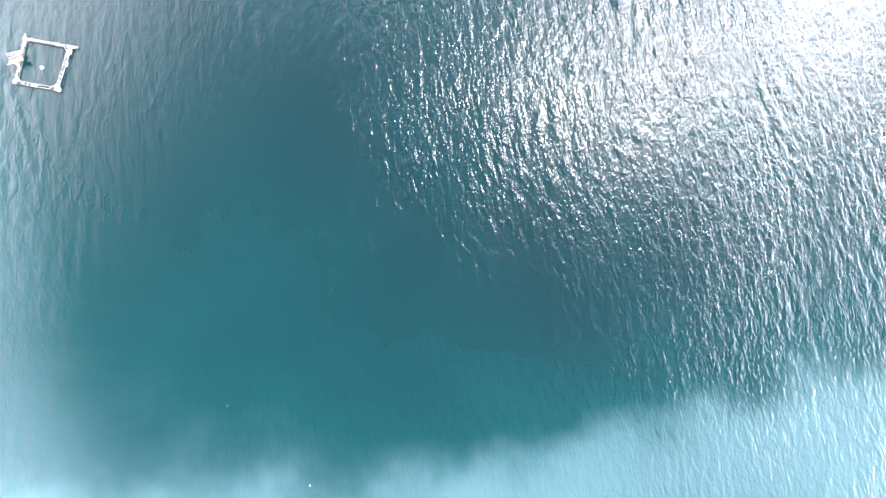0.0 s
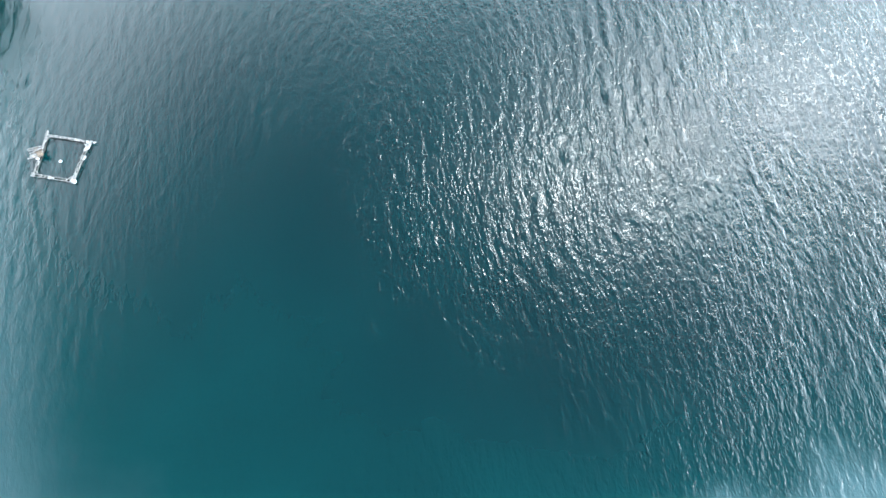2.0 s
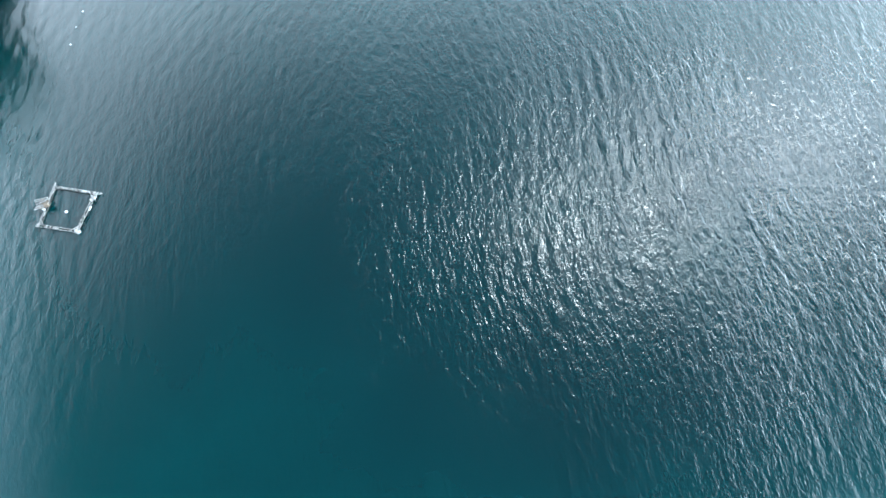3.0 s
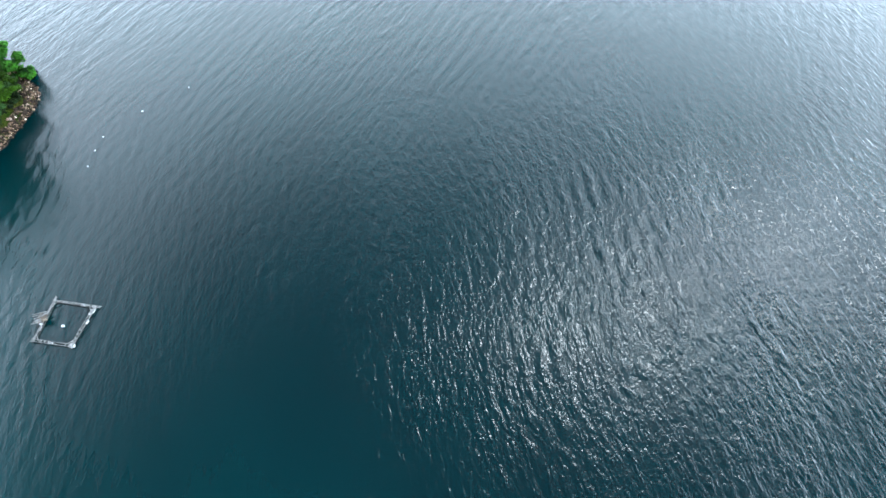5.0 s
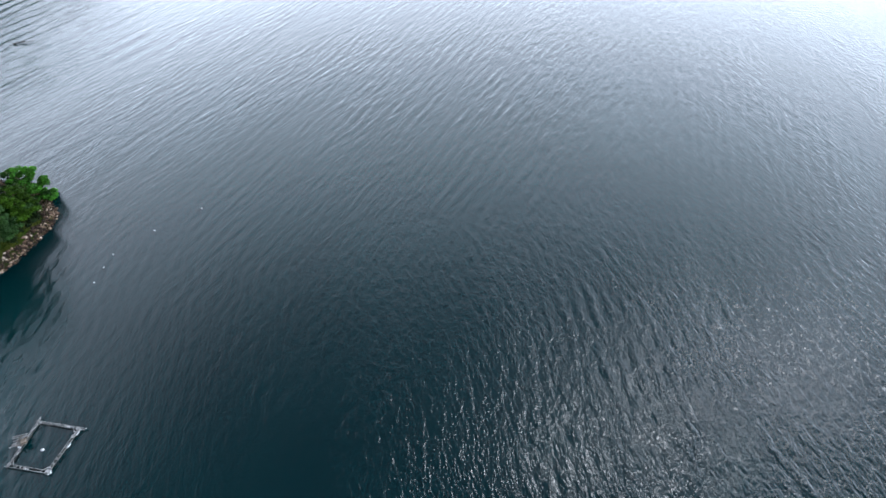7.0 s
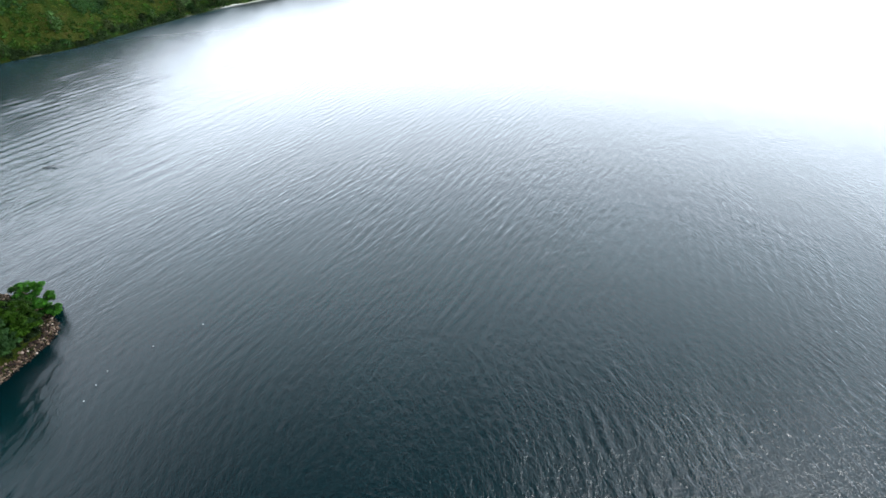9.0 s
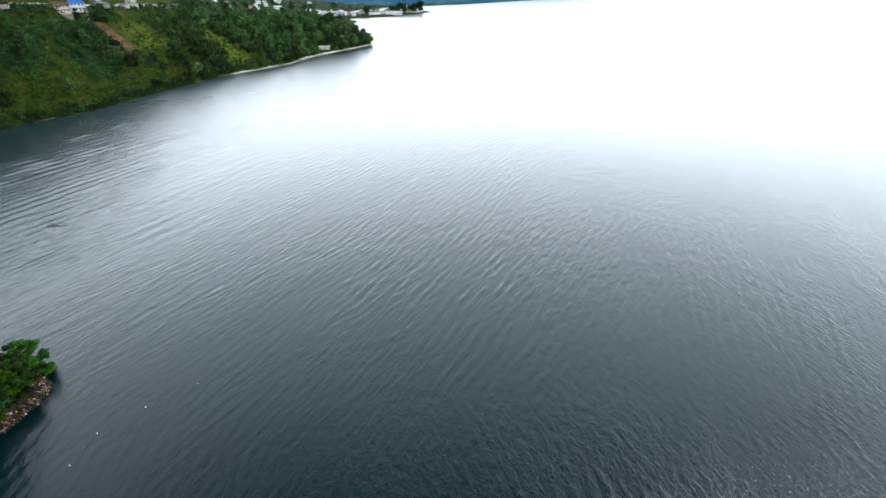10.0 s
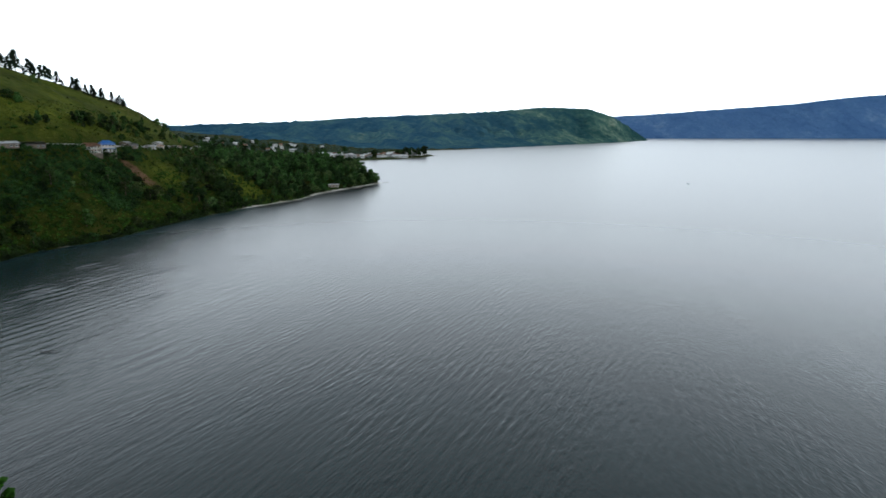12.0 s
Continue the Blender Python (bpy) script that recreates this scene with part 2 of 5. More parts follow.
def ground_material():
    """Grassy slope with olive and dry patches, a bare landslip, pale gravel at the water's edge."""
    m, n, l, p = nodes_of("hillside_ground")
    pos = position(n)
    big = noise_node(n, l, pos, 0.022, 5, 0.6, 0.4)
    mid = noise_node(n, l, pos, 0.2, 6, 0.7)
    fine = noise_node(n, l, pos, 0.9, 4, 0.7)
    grass = ramp_node(n, l, math_node(n, l, "MULTIPLY_ADD", mid, 0.6, math_node(n, l, "MULTIPLY", big, 0.4)),
                      [(0.3, (0.006, 0.019, 0.002)), (0.44, (0.016, 0.035, 0.003)), (0.56, (0.046, 0.050, 0.008)), (0.7, (0.085, 0.066, 0.018))])
    grass = mix_node(n, l, math_node(n, l, "MULTIPLY_ADD", fine, 1.5, -0.45, True), mix_node(n, l, 0.45, grass, (0.008, 0.014, 0.003)), grass)
    open_grass = n.new("ShaderNodeAttribute")
    open_grass.attribute_name = "meadow"
    grass = mix_node(n, l, math_node(n, l, "MULTIPLY", open_grass.outputs["Fac"], math_node(n, l, "MULTIPLY_ADD", mid, 1.6, -0.2, True)), grass, (0.125, 0.150, 0.014))
    at = n.new("ShaderNodeAttribute")
    at.attribute_name = "bare"
    soil = ramp_node(n, l, mid, [(0.3, (0.055, 0.030, 0.016)), (0.7, (0.14, 0.080, 0.045))])
    wob = math_node(n, l, "MULTIPLY_ADD", math_node(n, l, "ADD", mid, -0.5), 1.6, at.outputs["Fac"])
    col = mix_node(n, l, math_node(n, l, "MULTIPLY_ADD", wob, 4.0, -1.6, True), grass, soil)
    edge = n.new("ShaderNodeAttribute")
    edge.attribute_name = "beach"
    sz = n.new("ShaderNodeSeparateXYZ")
    l.new(pos, sz.inputs[0])
    z = math_node(n, l, "MULTIPLY_ADD", math_node(n, l, "ADD", mid, -0.5), 1.8, sz.outputs["Z"])
    gravel = ramp_node(n, l, fine, [(0.3, (0.34, 0.31, 0.26)), (0.7, (0.72, 0.69, 0.63))])
    col = mix_node(n, l, math_node(n, l, "MULTIPLY", math_node(n, l, "MULTIPLY_ADD", z, -2.0, 2.4, True), edge.outputs["Fac"]), col, gravel)
    l.new(col, p.inputs["Base Color"])
    p.inputs["Roughness"].default_value = 0.95
    p.inputs["Specular IOR Level"].default_value = 0.03
    l.new(bump_node(n, l, math_node(n, l, "MULTIPLY_ADD", fine, 0.4, mid), 1.2), p.inputs["Normal"])
    return m


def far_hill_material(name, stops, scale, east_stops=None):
    """Forest seen from afar, bluish haze painted into its colour; with east_stops it turns greener towards +x."""
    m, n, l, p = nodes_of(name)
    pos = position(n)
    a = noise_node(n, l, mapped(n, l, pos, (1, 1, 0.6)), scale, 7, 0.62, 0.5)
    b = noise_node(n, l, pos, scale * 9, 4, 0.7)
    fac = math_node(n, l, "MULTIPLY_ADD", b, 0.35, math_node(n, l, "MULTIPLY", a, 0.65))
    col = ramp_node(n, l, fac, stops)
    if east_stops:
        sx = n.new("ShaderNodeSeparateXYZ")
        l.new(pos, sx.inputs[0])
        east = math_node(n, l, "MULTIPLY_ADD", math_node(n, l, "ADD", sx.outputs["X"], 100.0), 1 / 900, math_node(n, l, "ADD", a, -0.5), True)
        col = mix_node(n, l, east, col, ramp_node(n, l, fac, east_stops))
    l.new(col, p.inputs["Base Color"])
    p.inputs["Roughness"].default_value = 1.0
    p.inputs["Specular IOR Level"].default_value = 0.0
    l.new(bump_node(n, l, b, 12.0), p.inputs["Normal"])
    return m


WATER = water_material()
GROUND = ground_material()
# The blue in these stops is distance haze put into the base colour.
FAR_HILL = far_hill_material("hazed_far_forest", [(0.38, (0.022, 0.066, 0.115)), (0.48, (0.036, 0.095, 0.140)), (0.57, (0.062, 0.135, 0.150)), (0.68, (0.15, 0.21, 0.18))], 0.0048,
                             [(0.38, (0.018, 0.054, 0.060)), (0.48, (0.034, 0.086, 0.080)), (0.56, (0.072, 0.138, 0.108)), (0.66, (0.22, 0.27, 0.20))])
FAR_RANGE = far_hill_material("hazed_far_range", [(0.35, (0.045, 0.105, 0.225)), (0.55, (0.075, 0.15, 0.285)), (0.7, (0.14, 0.22, 0.34))], 0.003)


# ---- mesh helpers ----
def mesh_of(name, verts, faces, material, smooth=False):
    me = bpy.data.meshes.new(name)
    me.from_pydata([tuple(map(float, v)) for v in verts], [], [tuple(map(int, f)) for f in faces])
    me.materials.append(material)
    if smooth:
        me.polygons.foreach_set("use_smooth", [True] * len(me.polygons))
    me.update()
    return me


def part(name, bm, material, parent, label=""):
    """One bmesh as one mesh object under a thing or a part."""
    me = bpy.data.meshes.new(name)
    bm.to_mesh(me)
    bm.free()
    me.materials.append(material)
    ob = new(name, me)
    ob.parent = parent
    return tagged(ob, label)


def box_bm(sx, sy, sz, x=0, y=0, z=0, bevel=0.0, turn=0.0, bm=None):
    """A bevelled box that stands on z, centred on x, y."""
    bm = bm or bmesh.new()
    m = pose(x, y, z + sz / 2, 0, 0, turn) @ Matrix.Diagonal((sx, sy, sz, 1))
    made = bmesh.ops.create_cube(bm, size=1, matrix=m)
    if bevel:
        edges = {e for v in made["verts"] for e in v.link_edges}
        bmesh.ops.bevel(bm, geom=list(edges), offset=bevel, segments=1, affect="EDGES")
    return bm


def rod_bm(a, b, ra, rb=None, sides=8, bm=None):
    """A tapered rod from a to b."""
    bm = bm or bmesh.new()
    a, b = Vector(a), Vector(b)
    way = b - a
    m = Matrix.Translation((a + b) / 2) @ way.to_track_quat("Z", "Y").to_matrix().to_4x4()
    bmesh.ops.create_cone(bm, cap_ends=True, segments=sides, radius1=ra, radius2=ra if rb is None else rb, depth=way.length, matrix=m)
    return bm


def grid_mesh(xs, ys, zs, keep=None):
    nx, ny = len(xs), len(ys)
    gx, gy = np.meshgrid(xs, ys)
    verts = np.stack([gx.ravel(), gy.ravel(), zs.ravel()], 1)
    i = (np.arange(ny - 1)[:, None] * nx + np.arange(nx - 1)[None]).ravel()
    faces = np.stack([i, i + 1, i + nx + 1, i + nx], 1)
    if keep is not None:
        faces = faces[keep(faces, verts)]
    return verts, faces


def float_attribute(me, name, values):
    at = me.attributes.new(name, "FLOAT", "POINT")
    at.data.foreach_set("value", np.asarray(values, dtype=np.float32))


# ---- plan: shoreline, road, ridge, fitted to the camera's view ----
SHORE_NEAR = [(900, -120), (300, -60), (130, -30), (60, -28), (35, -31), (0, -33), (-30, -31), (-52, -25), (-64, -8), (-72, 20),
              (-77, 42), (-70.4, 52), (-67.6, 57.4), (-66.7, 61.2), (-66.1, 65.6), (-66.5, 68.6), (-68.4, 70.8), (-72.0, 74.6), (-80, 77.5), (-100, 83), (-125, 98), (-150, 125), (-195, 175), (-211, 220),
              (-209, 243), (-208, 261), (-200, 274), (-189, 295), (-180, 342), (-169, 385), (-156, 421), (-128, 470), (-121.5, 512)]
SHORE_FAR = [(-107, 548), (-89.5, 586), (-71, 629), (-84, 640), (-130, 690), (-230, 800), (-285, 930), (-250, 1040), (-212, 1087),
             (-114, 1150), (-60, 1220), (-18, 1335), (-40, 1370), (-160, 1420), (-140, 1620), (87, 1795), (400, 2300), (-3000, 2300), (-3000, -900), (900, -900)]
LAND = np.array(SHORE_NEAR + SHORE_FAR, dtype=float)
ROAD_LINE = [(-247, 225, 54), (-250, 270, 53.5), (-249, 300, 53), (-248, 325, 52), (-245, 350, 51), (-241, 375, 49.5), (-237, 405, 48), (-237, 430, 47), (-245, 480, 45), (-262, 560, 42), (-300, 640, 38)]
RIDGE_LINE = [(-390, 440, 122), (-374, 470, 113), (-363, 490, 107), (-348, 510, 99), (-337, 540, 90), (-330, 570, 84), (-327, 600, 75), (-324, 640, 61), (-321, 690, 46)]
SPUR_LINE = [(-291, 720, 29), (-232, 680, 27), (-181, 650, 23), (-149, 630, 23), (-122, 620, 22), (-92, 618, 17)]
# Unseen land on the left is raised to darken what the water reflects.
BACK_LAND = [(-470, 560, 105), (-600, 420, 170), (-430, 300, 130), (-330, 190, 90), (-520, 700, 55), (-420, 800, 30), (-420, 950, 25), (-300, 1150, 12),
             (-450, 1300, 24), (-600, 1500, 33), (-900, 1000, 90), (-900, 1700, 60), (-200, 110, 60), (-150, 40, 70), (-110, 75, 3), (-120, -40, 50), (-115, 25, 36),
             (0, -80, 14), (150, -90, 18), (600, -300, 60), (-400, -300, 90), (-900, 100, 220), (-180, 1350, 3), (-300, 1500, 10), (-90, 1280, 2)]


def shore_distance(x, y):
    """Distance from the shoreline: positive on land."""
    x, y = np.asarray(x, float), np.asarray(y, float)
    best = np.full(x.shape, 1e18)
    inside = np.zeros(x.shape, bool)
    a, b = LAND, np.roll(LAND, -1, 0)
    for (ax, ay), (bx, by) in zip(a, b):
        dx, dy = bx - ax, by - ay
        t = np.clip(((x - ax) * dx + (y - ay) * dy) / (dx * dx + dy * dy), 0, 1)
        best = np.minimum(best, (x - ax - t * dx) ** 2 + (y - ay - t * dy) ** 2)
        if dy:
            cross = ((ay > y) != (by > y)) & (x < dx * (y - ay) / dy + ax)
            inside ^= cross
    return np.where(inside, 1, -1) * np.sqrt(best)


def spline_surface(points):
    """A thin-plate surface through heights chosen to fit the camera's view."""
    p = np.array(points, float)
    s = 200.0
    def kernel(dx, dy):
        r2 = (dx * dx + dy * dy) / s / s + 1e-9
        return 0.5 * r2 * np.log(r2)
    k = kernel(p[:, None, 0] - p[None, :, 0], p[:, None, 1] - p[None, :, 1]) + np.eye(len(p)) * 0.004
    q = np.column_stack([np.ones(len(p)), p[:, :2] / s])
    a = np.block([[k, q], [q.T, np.zeros((3, 3))]])
    w = np.linalg.solve(a, np.concatenate([p[:, 2], np.zeros(3)]))
    def height(x, y):
        z = w[-3] + w[-2] * x / s + w[-1] * y / s
        for i in range(len(p)):
            z = z + w[i] * kernel(x - p[i, 0], y - p[i, 1])
        return z
    return height


def wave_noise(x, y, size, seed, octaves=4):
    """Cheap smooth noise from turned sine sheets."""
    rng = np.random.RandomState(seed)
    z, amp = 0, 1.0
    for o in range(octaves):
        for _ in range(4):
            a, ph = rng.uniform(0, 2 * np.pi, 2)
            k = 2 * np.pi / size * rng.uniform(0.7, 1.4)
            z = z + amp * np.sin(k * (x * np.cos(a) + y * np.sin(a)) + ph + 1.3 * np.sin(0.6 * k * (y * np.cos(a) - x * np.sin(a)) + ph))
        amp, size = amp * 0.5, size * 0.5
    return z / 4


SHORE_HEIGHTS = [(x, y, 0) for x, y in SHORE_NEAR[1:] + SHORE_FAR[:16]]
hill_surface = spline_surface(SHORE_HEIGHTS + ROAD_LINE + RIDGE_LINE + SPUR_LINE + BACK_LAND)


def road_distance(x, y):
    best, bz = np.full(np.shape(x), 1e18), np.zeros(np.shape(x))
    for (ax, ay, az_), (bx, by, bz_) in zip(ROAD_LINE, ROAD_LINE[1:]):
        dx, dy = bx - ax, by - ay
        t = np.clip(((x - ax) * dx + (y - ay) * dy) / (dx * dx + dy * dy), 0, 1)
        d = (x - ax - t * dx) ** 2 + (y - ay - t * dy) ** 2
        bz = np.where(d < best, az_ + t * (bz_ - az_), bz)
        best = np.minimum(best, d)
    return np.sqrt(best), bz


def ground_height(x, y):
    x, y = np.asarray(x, float), np.asarray(y, float)
    s = shore_distance(x, y)
    w = np.maximum(hill_surface(x, y), 0.4 + np.minimum(0.22 * np.maximum(s, 0), 3.0)) + wave_noise(x, y, 45, 3) * np.clip(s / 40, 0, 1) * 1.6
    cap = 0.2 * s + 0.75 * np.maximum(s - 3.5, 0)
    z = np.where(s > 0, np.minimum(w, cap), 0.25 * s)
    d, rz = road_distance(x, y)
    k = np.clip(1 - (d - 5.5) / 7, 0, 1)
    k = k * k * (3 - 2 * k)
    return np.maximum(z * (1 - k) + rz * k, -6)


def ground_at(x, y):
    return float(ground_height(np.array([x]), np.array([y]))[0])


def clearing(x, y):
    """How open the ground is: 1 in the two bright clearings."""
    u = np.clip(((x + 206) * 56 - (y - 486) * 44) / (56 ** 2 + 44 ** 2), 0, 1)
    a = np.exp(-(np.hypot(x + 206 - 56 * u, y - 486 + 44 * u) / 13) ** 2)
    b = np.exp(-(((x + 206) / 16) ** 2 + ((y - 402) / 20) ** 2))
    return np.clip(1.5 * a + 0.7 * b, 0, 1)


# ---- the setting: ground, water, far hills ----
xs = np.concatenate([np.linspace(-3000, -760, 24), np.arange(-700, -102, 4.0), np.arange(-102, -60, 1.5), np.arange(-59, 140, 4.0), np.linspace(150, 900, 20)])
ys = np.concatenate([np.linspace(-900, -120, 16), np.arange(-100, 36, 4.0), np.arange(38, 92, 1.5), np.arange(94, 860, 4.0), np.arange(864, 1700, 8.0), np.linspace(1720, 2290, 12)])
gx, gy = np.meshgrid(xs, ys)
gz = ground_height(gx, gy)
gverts, gfaces = grid_mesh(xs, ys, gz, lambda f, v: (v[f, 2].max(1) > -3.5))
ground_me = mesh_of("ground", gverts, gfaces, GROUND, True)
SLIP = [(-225, 377), (-221, 376.5), (-215, 375.5), (-206, 374)]
bare = np.zeros(len(gverts))
for (ax, ay), (bx, by) in zip(SLIP, SLIP[1:]):
    t = np.clip(((gverts[:, 0] - ax) * (bx - ax) + (gverts[:, 1] - ay) * (by - ay)) / ((bx - ax) ** 2 + (by - ay) ** 2), 0, 1)
    bare = np.maximum(bare, 0.95 - np.hypot(gverts[:, 0] - ax - t * (bx - ax), gverts[:, 1] - ay - t * (by - ay)) / 9.0)
road_d, road_z = road_distance(gverts[:, 0], gverts[:, 1])
upper = (gverts[:, 2] > road_z + 3) * np.clip(road_d / 25, 0, 1) * (gverts[:, 1] > 200) * (gverts[:, 0] > -480)
terrace = 0.5 + 0.5 * np.sin(gverts[:, 2] * 0.55 + 2.5 * wave_noise(gverts[:, 0], gverts[:, 1], 120, 27, 2))
field = 0.75 * np.exp(-((gverts[:, 0] + 307) / 20) ** 2 - ((gverts[:, 1] - 438) / 26) ** 2)
meadow = np.maximum(np.maximum(clearing(gverts[:, 0], gverts[:, 1]), field), upper * np.clip(0.34 + 0.2 * terrace + 0.35 * wave_noise(gverts[:, 0], gverts[:, 1], 110, 28, 3), 0.12, 0.8))
bare = np.maximum(bare, upper * np.clip((gverts[:, 1] - 480) / 90, 0, 1) * np.clip((gverts[:, 2] - 45) / 30, 0, 1) * 0.42)
float_attribute(ground_me, "bare", np.maximum(bare, 0))
float_attribute(ground_me, "meadow", meadow)
# open gravel beach towards the point and before the near shore; elsewhere plants reach the water
beach = np.clip((gverts[:, 1] - 405) / 20, 0, 1) * np.clip(0.75 + 0.8 * wave_noise(gverts[:, 0], gverts[:, 1], 34, 18, 3), 0, 1) * np.where(gverts[:, 1] > 800, 0.3, 1) + (gverts[:, 1] < 30) + 0.8 * np.clip(wave_noise(gverts[:, 0], gverts[:, 1], 30, 17, 2) * 2 - 1.1, 0, 1) * (gverts[:, 1] > 200)
float_attribute(ground_me, "beach", np.clip(beach, 0, 1))
tagged(new("ground", ground_me), "steep green lakeside hill with grass, gravel shore and a landslip", "ground", kind="structure")

def blob(x, y, rx, ry):
    return np.exp(-((px_ - x) / rx) ** 2 - ((py_ - y) / ry) ** 2)


def step(v, width):
    """A soft step from 0 to 1 where v passes zero."""
    return 1 / (1 + np.exp(np.clip(-v / width, -40, 40)))


def wave_train(azimuth, spread, shortest, longest, seed, count=36):
    """Short-crested wind waves whose crests run along the azimuth: heights with unit spread."""
    rng = np.random.RandomState(seed)
    z = np.zeros(len(px_))
    for _ in range(count):
        size = shortest * (longest / shortest) ** rng.uniform(0, 1)
        a, k, ph = math.radians(azimuth + rng.normal() * spread), 2 * math.pi / size, rng.uniform(0, 2 * math.pi)
        z += size / longest * np.cos(k * (px_ * math.cos(a) - py_ * math.sin(a)) + ph)
    return z / z.std()


wx = np.concatenate([np.linspace(-9000, -420, 16), np.linspace(-400, -222, 26), np.arange(-222, -62, 1.05), np.arange(-62, 72, 0.48), np.arange(72, 140, 0.9), np.linspace(145, 400, 30), np.linspace(450, 9000, 18)])
wy = np.concatenate([np.linspace(-3000, -150, 5), np.linspace(-140, -36, 20), np.arange(-34, 62, 0.48), np.arange(62, 130, 0.75), np.arange(130, 270, 1.4), np.arange(270, 380, 2.2), np.linspace(384, 700, 40), np.linspace(720, 9000, 30)])
mx, my = np.meshgrid(wx, wy)
px_, py_ = mx.ravel(), my.ravel()
sd = -shore_distance(px_, py_)
reach = np.hypot(px_, py_)
# wind waves: short ones close by, long parallel crests towards the far slope, a cross sea under the open sky
far_w = step(py_ - 62 + 0.10 * px_, 9) * step(84 - px_ + 0.10 * py_, 16)
east_w = step(py_ - 55, 12) * (1 - step(84 - px_ + 0.10 * py_, 16))
near_w = 1 - np.clip(far_w + east_w, 0, 1)
west_w = far_w * step(-(px_ + 84), 10)
far_w = far_w - west_w
strip = step(-(px_ + 47.5 + 0.20 * (py_ - 5)), 2.0) * step(95 - py_, 8)
# The steeper patch at (30, 26) is placed to fit the glint in view.
slope_near = 0.012 + 0.018 * step(py_ - 38, 7) + 0.064 * blob(30, 26, 36, 32) + 0.020 * step(px_ + 6, 8) + 0.085 * strip
slope_west = 0.060 + 0.025 * blob(-140, 150, 50, 70) + 0.035 * blob(-175, 240, 45, 70)
slope_far = 0.032 + 0.034 * blob(24, 108, 40, 44) - 0.010 * blob(-42, 85, 26, 30)
slope_east = 0.028 + 0.012 * blob(95, 110, 40, 50)
fade = np.clip((380 - py_) / 150, 0, 1) ** 2 * np.clip((140 - px_) / 12, 0, 1) * np.clip((px_ + 215) / 12, 0, 1) * np.clip((py_ + 36) / 4, 0, 1) * np.clip(sd / 3, 0, 1)
lanes = np.clip(0.85 + 0.45 * wave_noise(px_ + 0.25 * py_, py_ * 0.3, 26, 88, 3), 0.35, 1.4)
height = np.zeros(len(px_))
for weight, slope, train, typical in ((near_w, slope_near, wave_train(-9, 16, 1.3, 2.4, 301, 60), 1.8), (far_w, slope_far, wave_train(26, 6, 1.5, 2.9, 302, 70), 2.2), (west_w, slope_west, wave_train(25, 4.5, 2.9, 6.2, 304, 60), 4.4), (east_w, slope_east, wave_train(-3, 16, 1.6, 3.0, 303, 60), 2.3)):
    height += weight * slope * typical / (2 * math.pi) * (np.exp(0.35 * train) - 1.06) / 0.37
lee = 1 - 0.85 * np.exp(-np.maximum(sd, 0) / 7) * blob(-66, 58, 30, 24)       # calmer water in the lee of the headland
height *= fade * lanes * lee
wverts, wfaces = grid_mesh(wx, wy, height.reshape(my.shape))
water_me = mesh_of("water", wverts, wfaces, WATER, True)
# a pale sandy shelf lies before the near beach; farther out and by the far slope the water is tealer
off = wave_noise(px_, py_, 16, 11, 4) * 2.2
shelf = -(py_ - (-21.5 + 0.245 * np.maximum(px_ + 10, 0)) + off)
teal = 0.20 * step(-(px_ + 16), 12) * step(-(py_ - 4), 8) + 0.24 * step(-(px_ + 46 + 0.2 * py_), 3) * step(60 - py_, 12)
shoal_tone = 0.05 + 0.18 * step(py_ - 58, 10) + teal + 0.10 * step(shelf + 9, 3.0) + 0.36 * step(shelf, 1.5)
shoal_tone *= step(130 - py_, 20)
# Darkest by the headland: part of its dark reflection put into the colour.
shoal_tone *= 1 - 0.95 * np.exp(-((px_ + 72) / 16) ** 2 - ((py_ - 62) / 20) ** 2)
shoal_tone += 0.55 * np.exp(-np.maximum(sd + wave_noise(px_, py_, 60, 11, 3) * 4, 0) / 30.0) * np.clip((py_ - 100) / 60, 0, 1) * (py_ < 420)
float_attribute(water_me, "shoal_tone", np.clip(shoal_tone, 0, 1))
far_out = np.clip((reach - 120) / 260, 0, 1)
# More ripple in the same patch, again to shape the glint.
ripple = (0.11 + 0.42 * step(px_ + 6, 8) * (1 - 0.9 * far_w) * (1 - 0.4 * east_w) + 0.55 * blob(30, 26, 36, 30) + 0.25 * strip) * (1 - 0.6 * far_out)
float_attribute(water_me, "ripple", np.maximum(ripple, 0.05) * lee)
float_attribute(water_me, "far_ripple", (far_w * (0.42 + 0.4 * blob(24, 108, 40, 44)) + 0.6 * west_w) * (1 - 0.4 * far_out))
float_attribute(water_me, "far_ruffle", far_out)
tagged(new("water", water_me), "rippled dark teal lake water with pale shallows", "water", kind="structure")


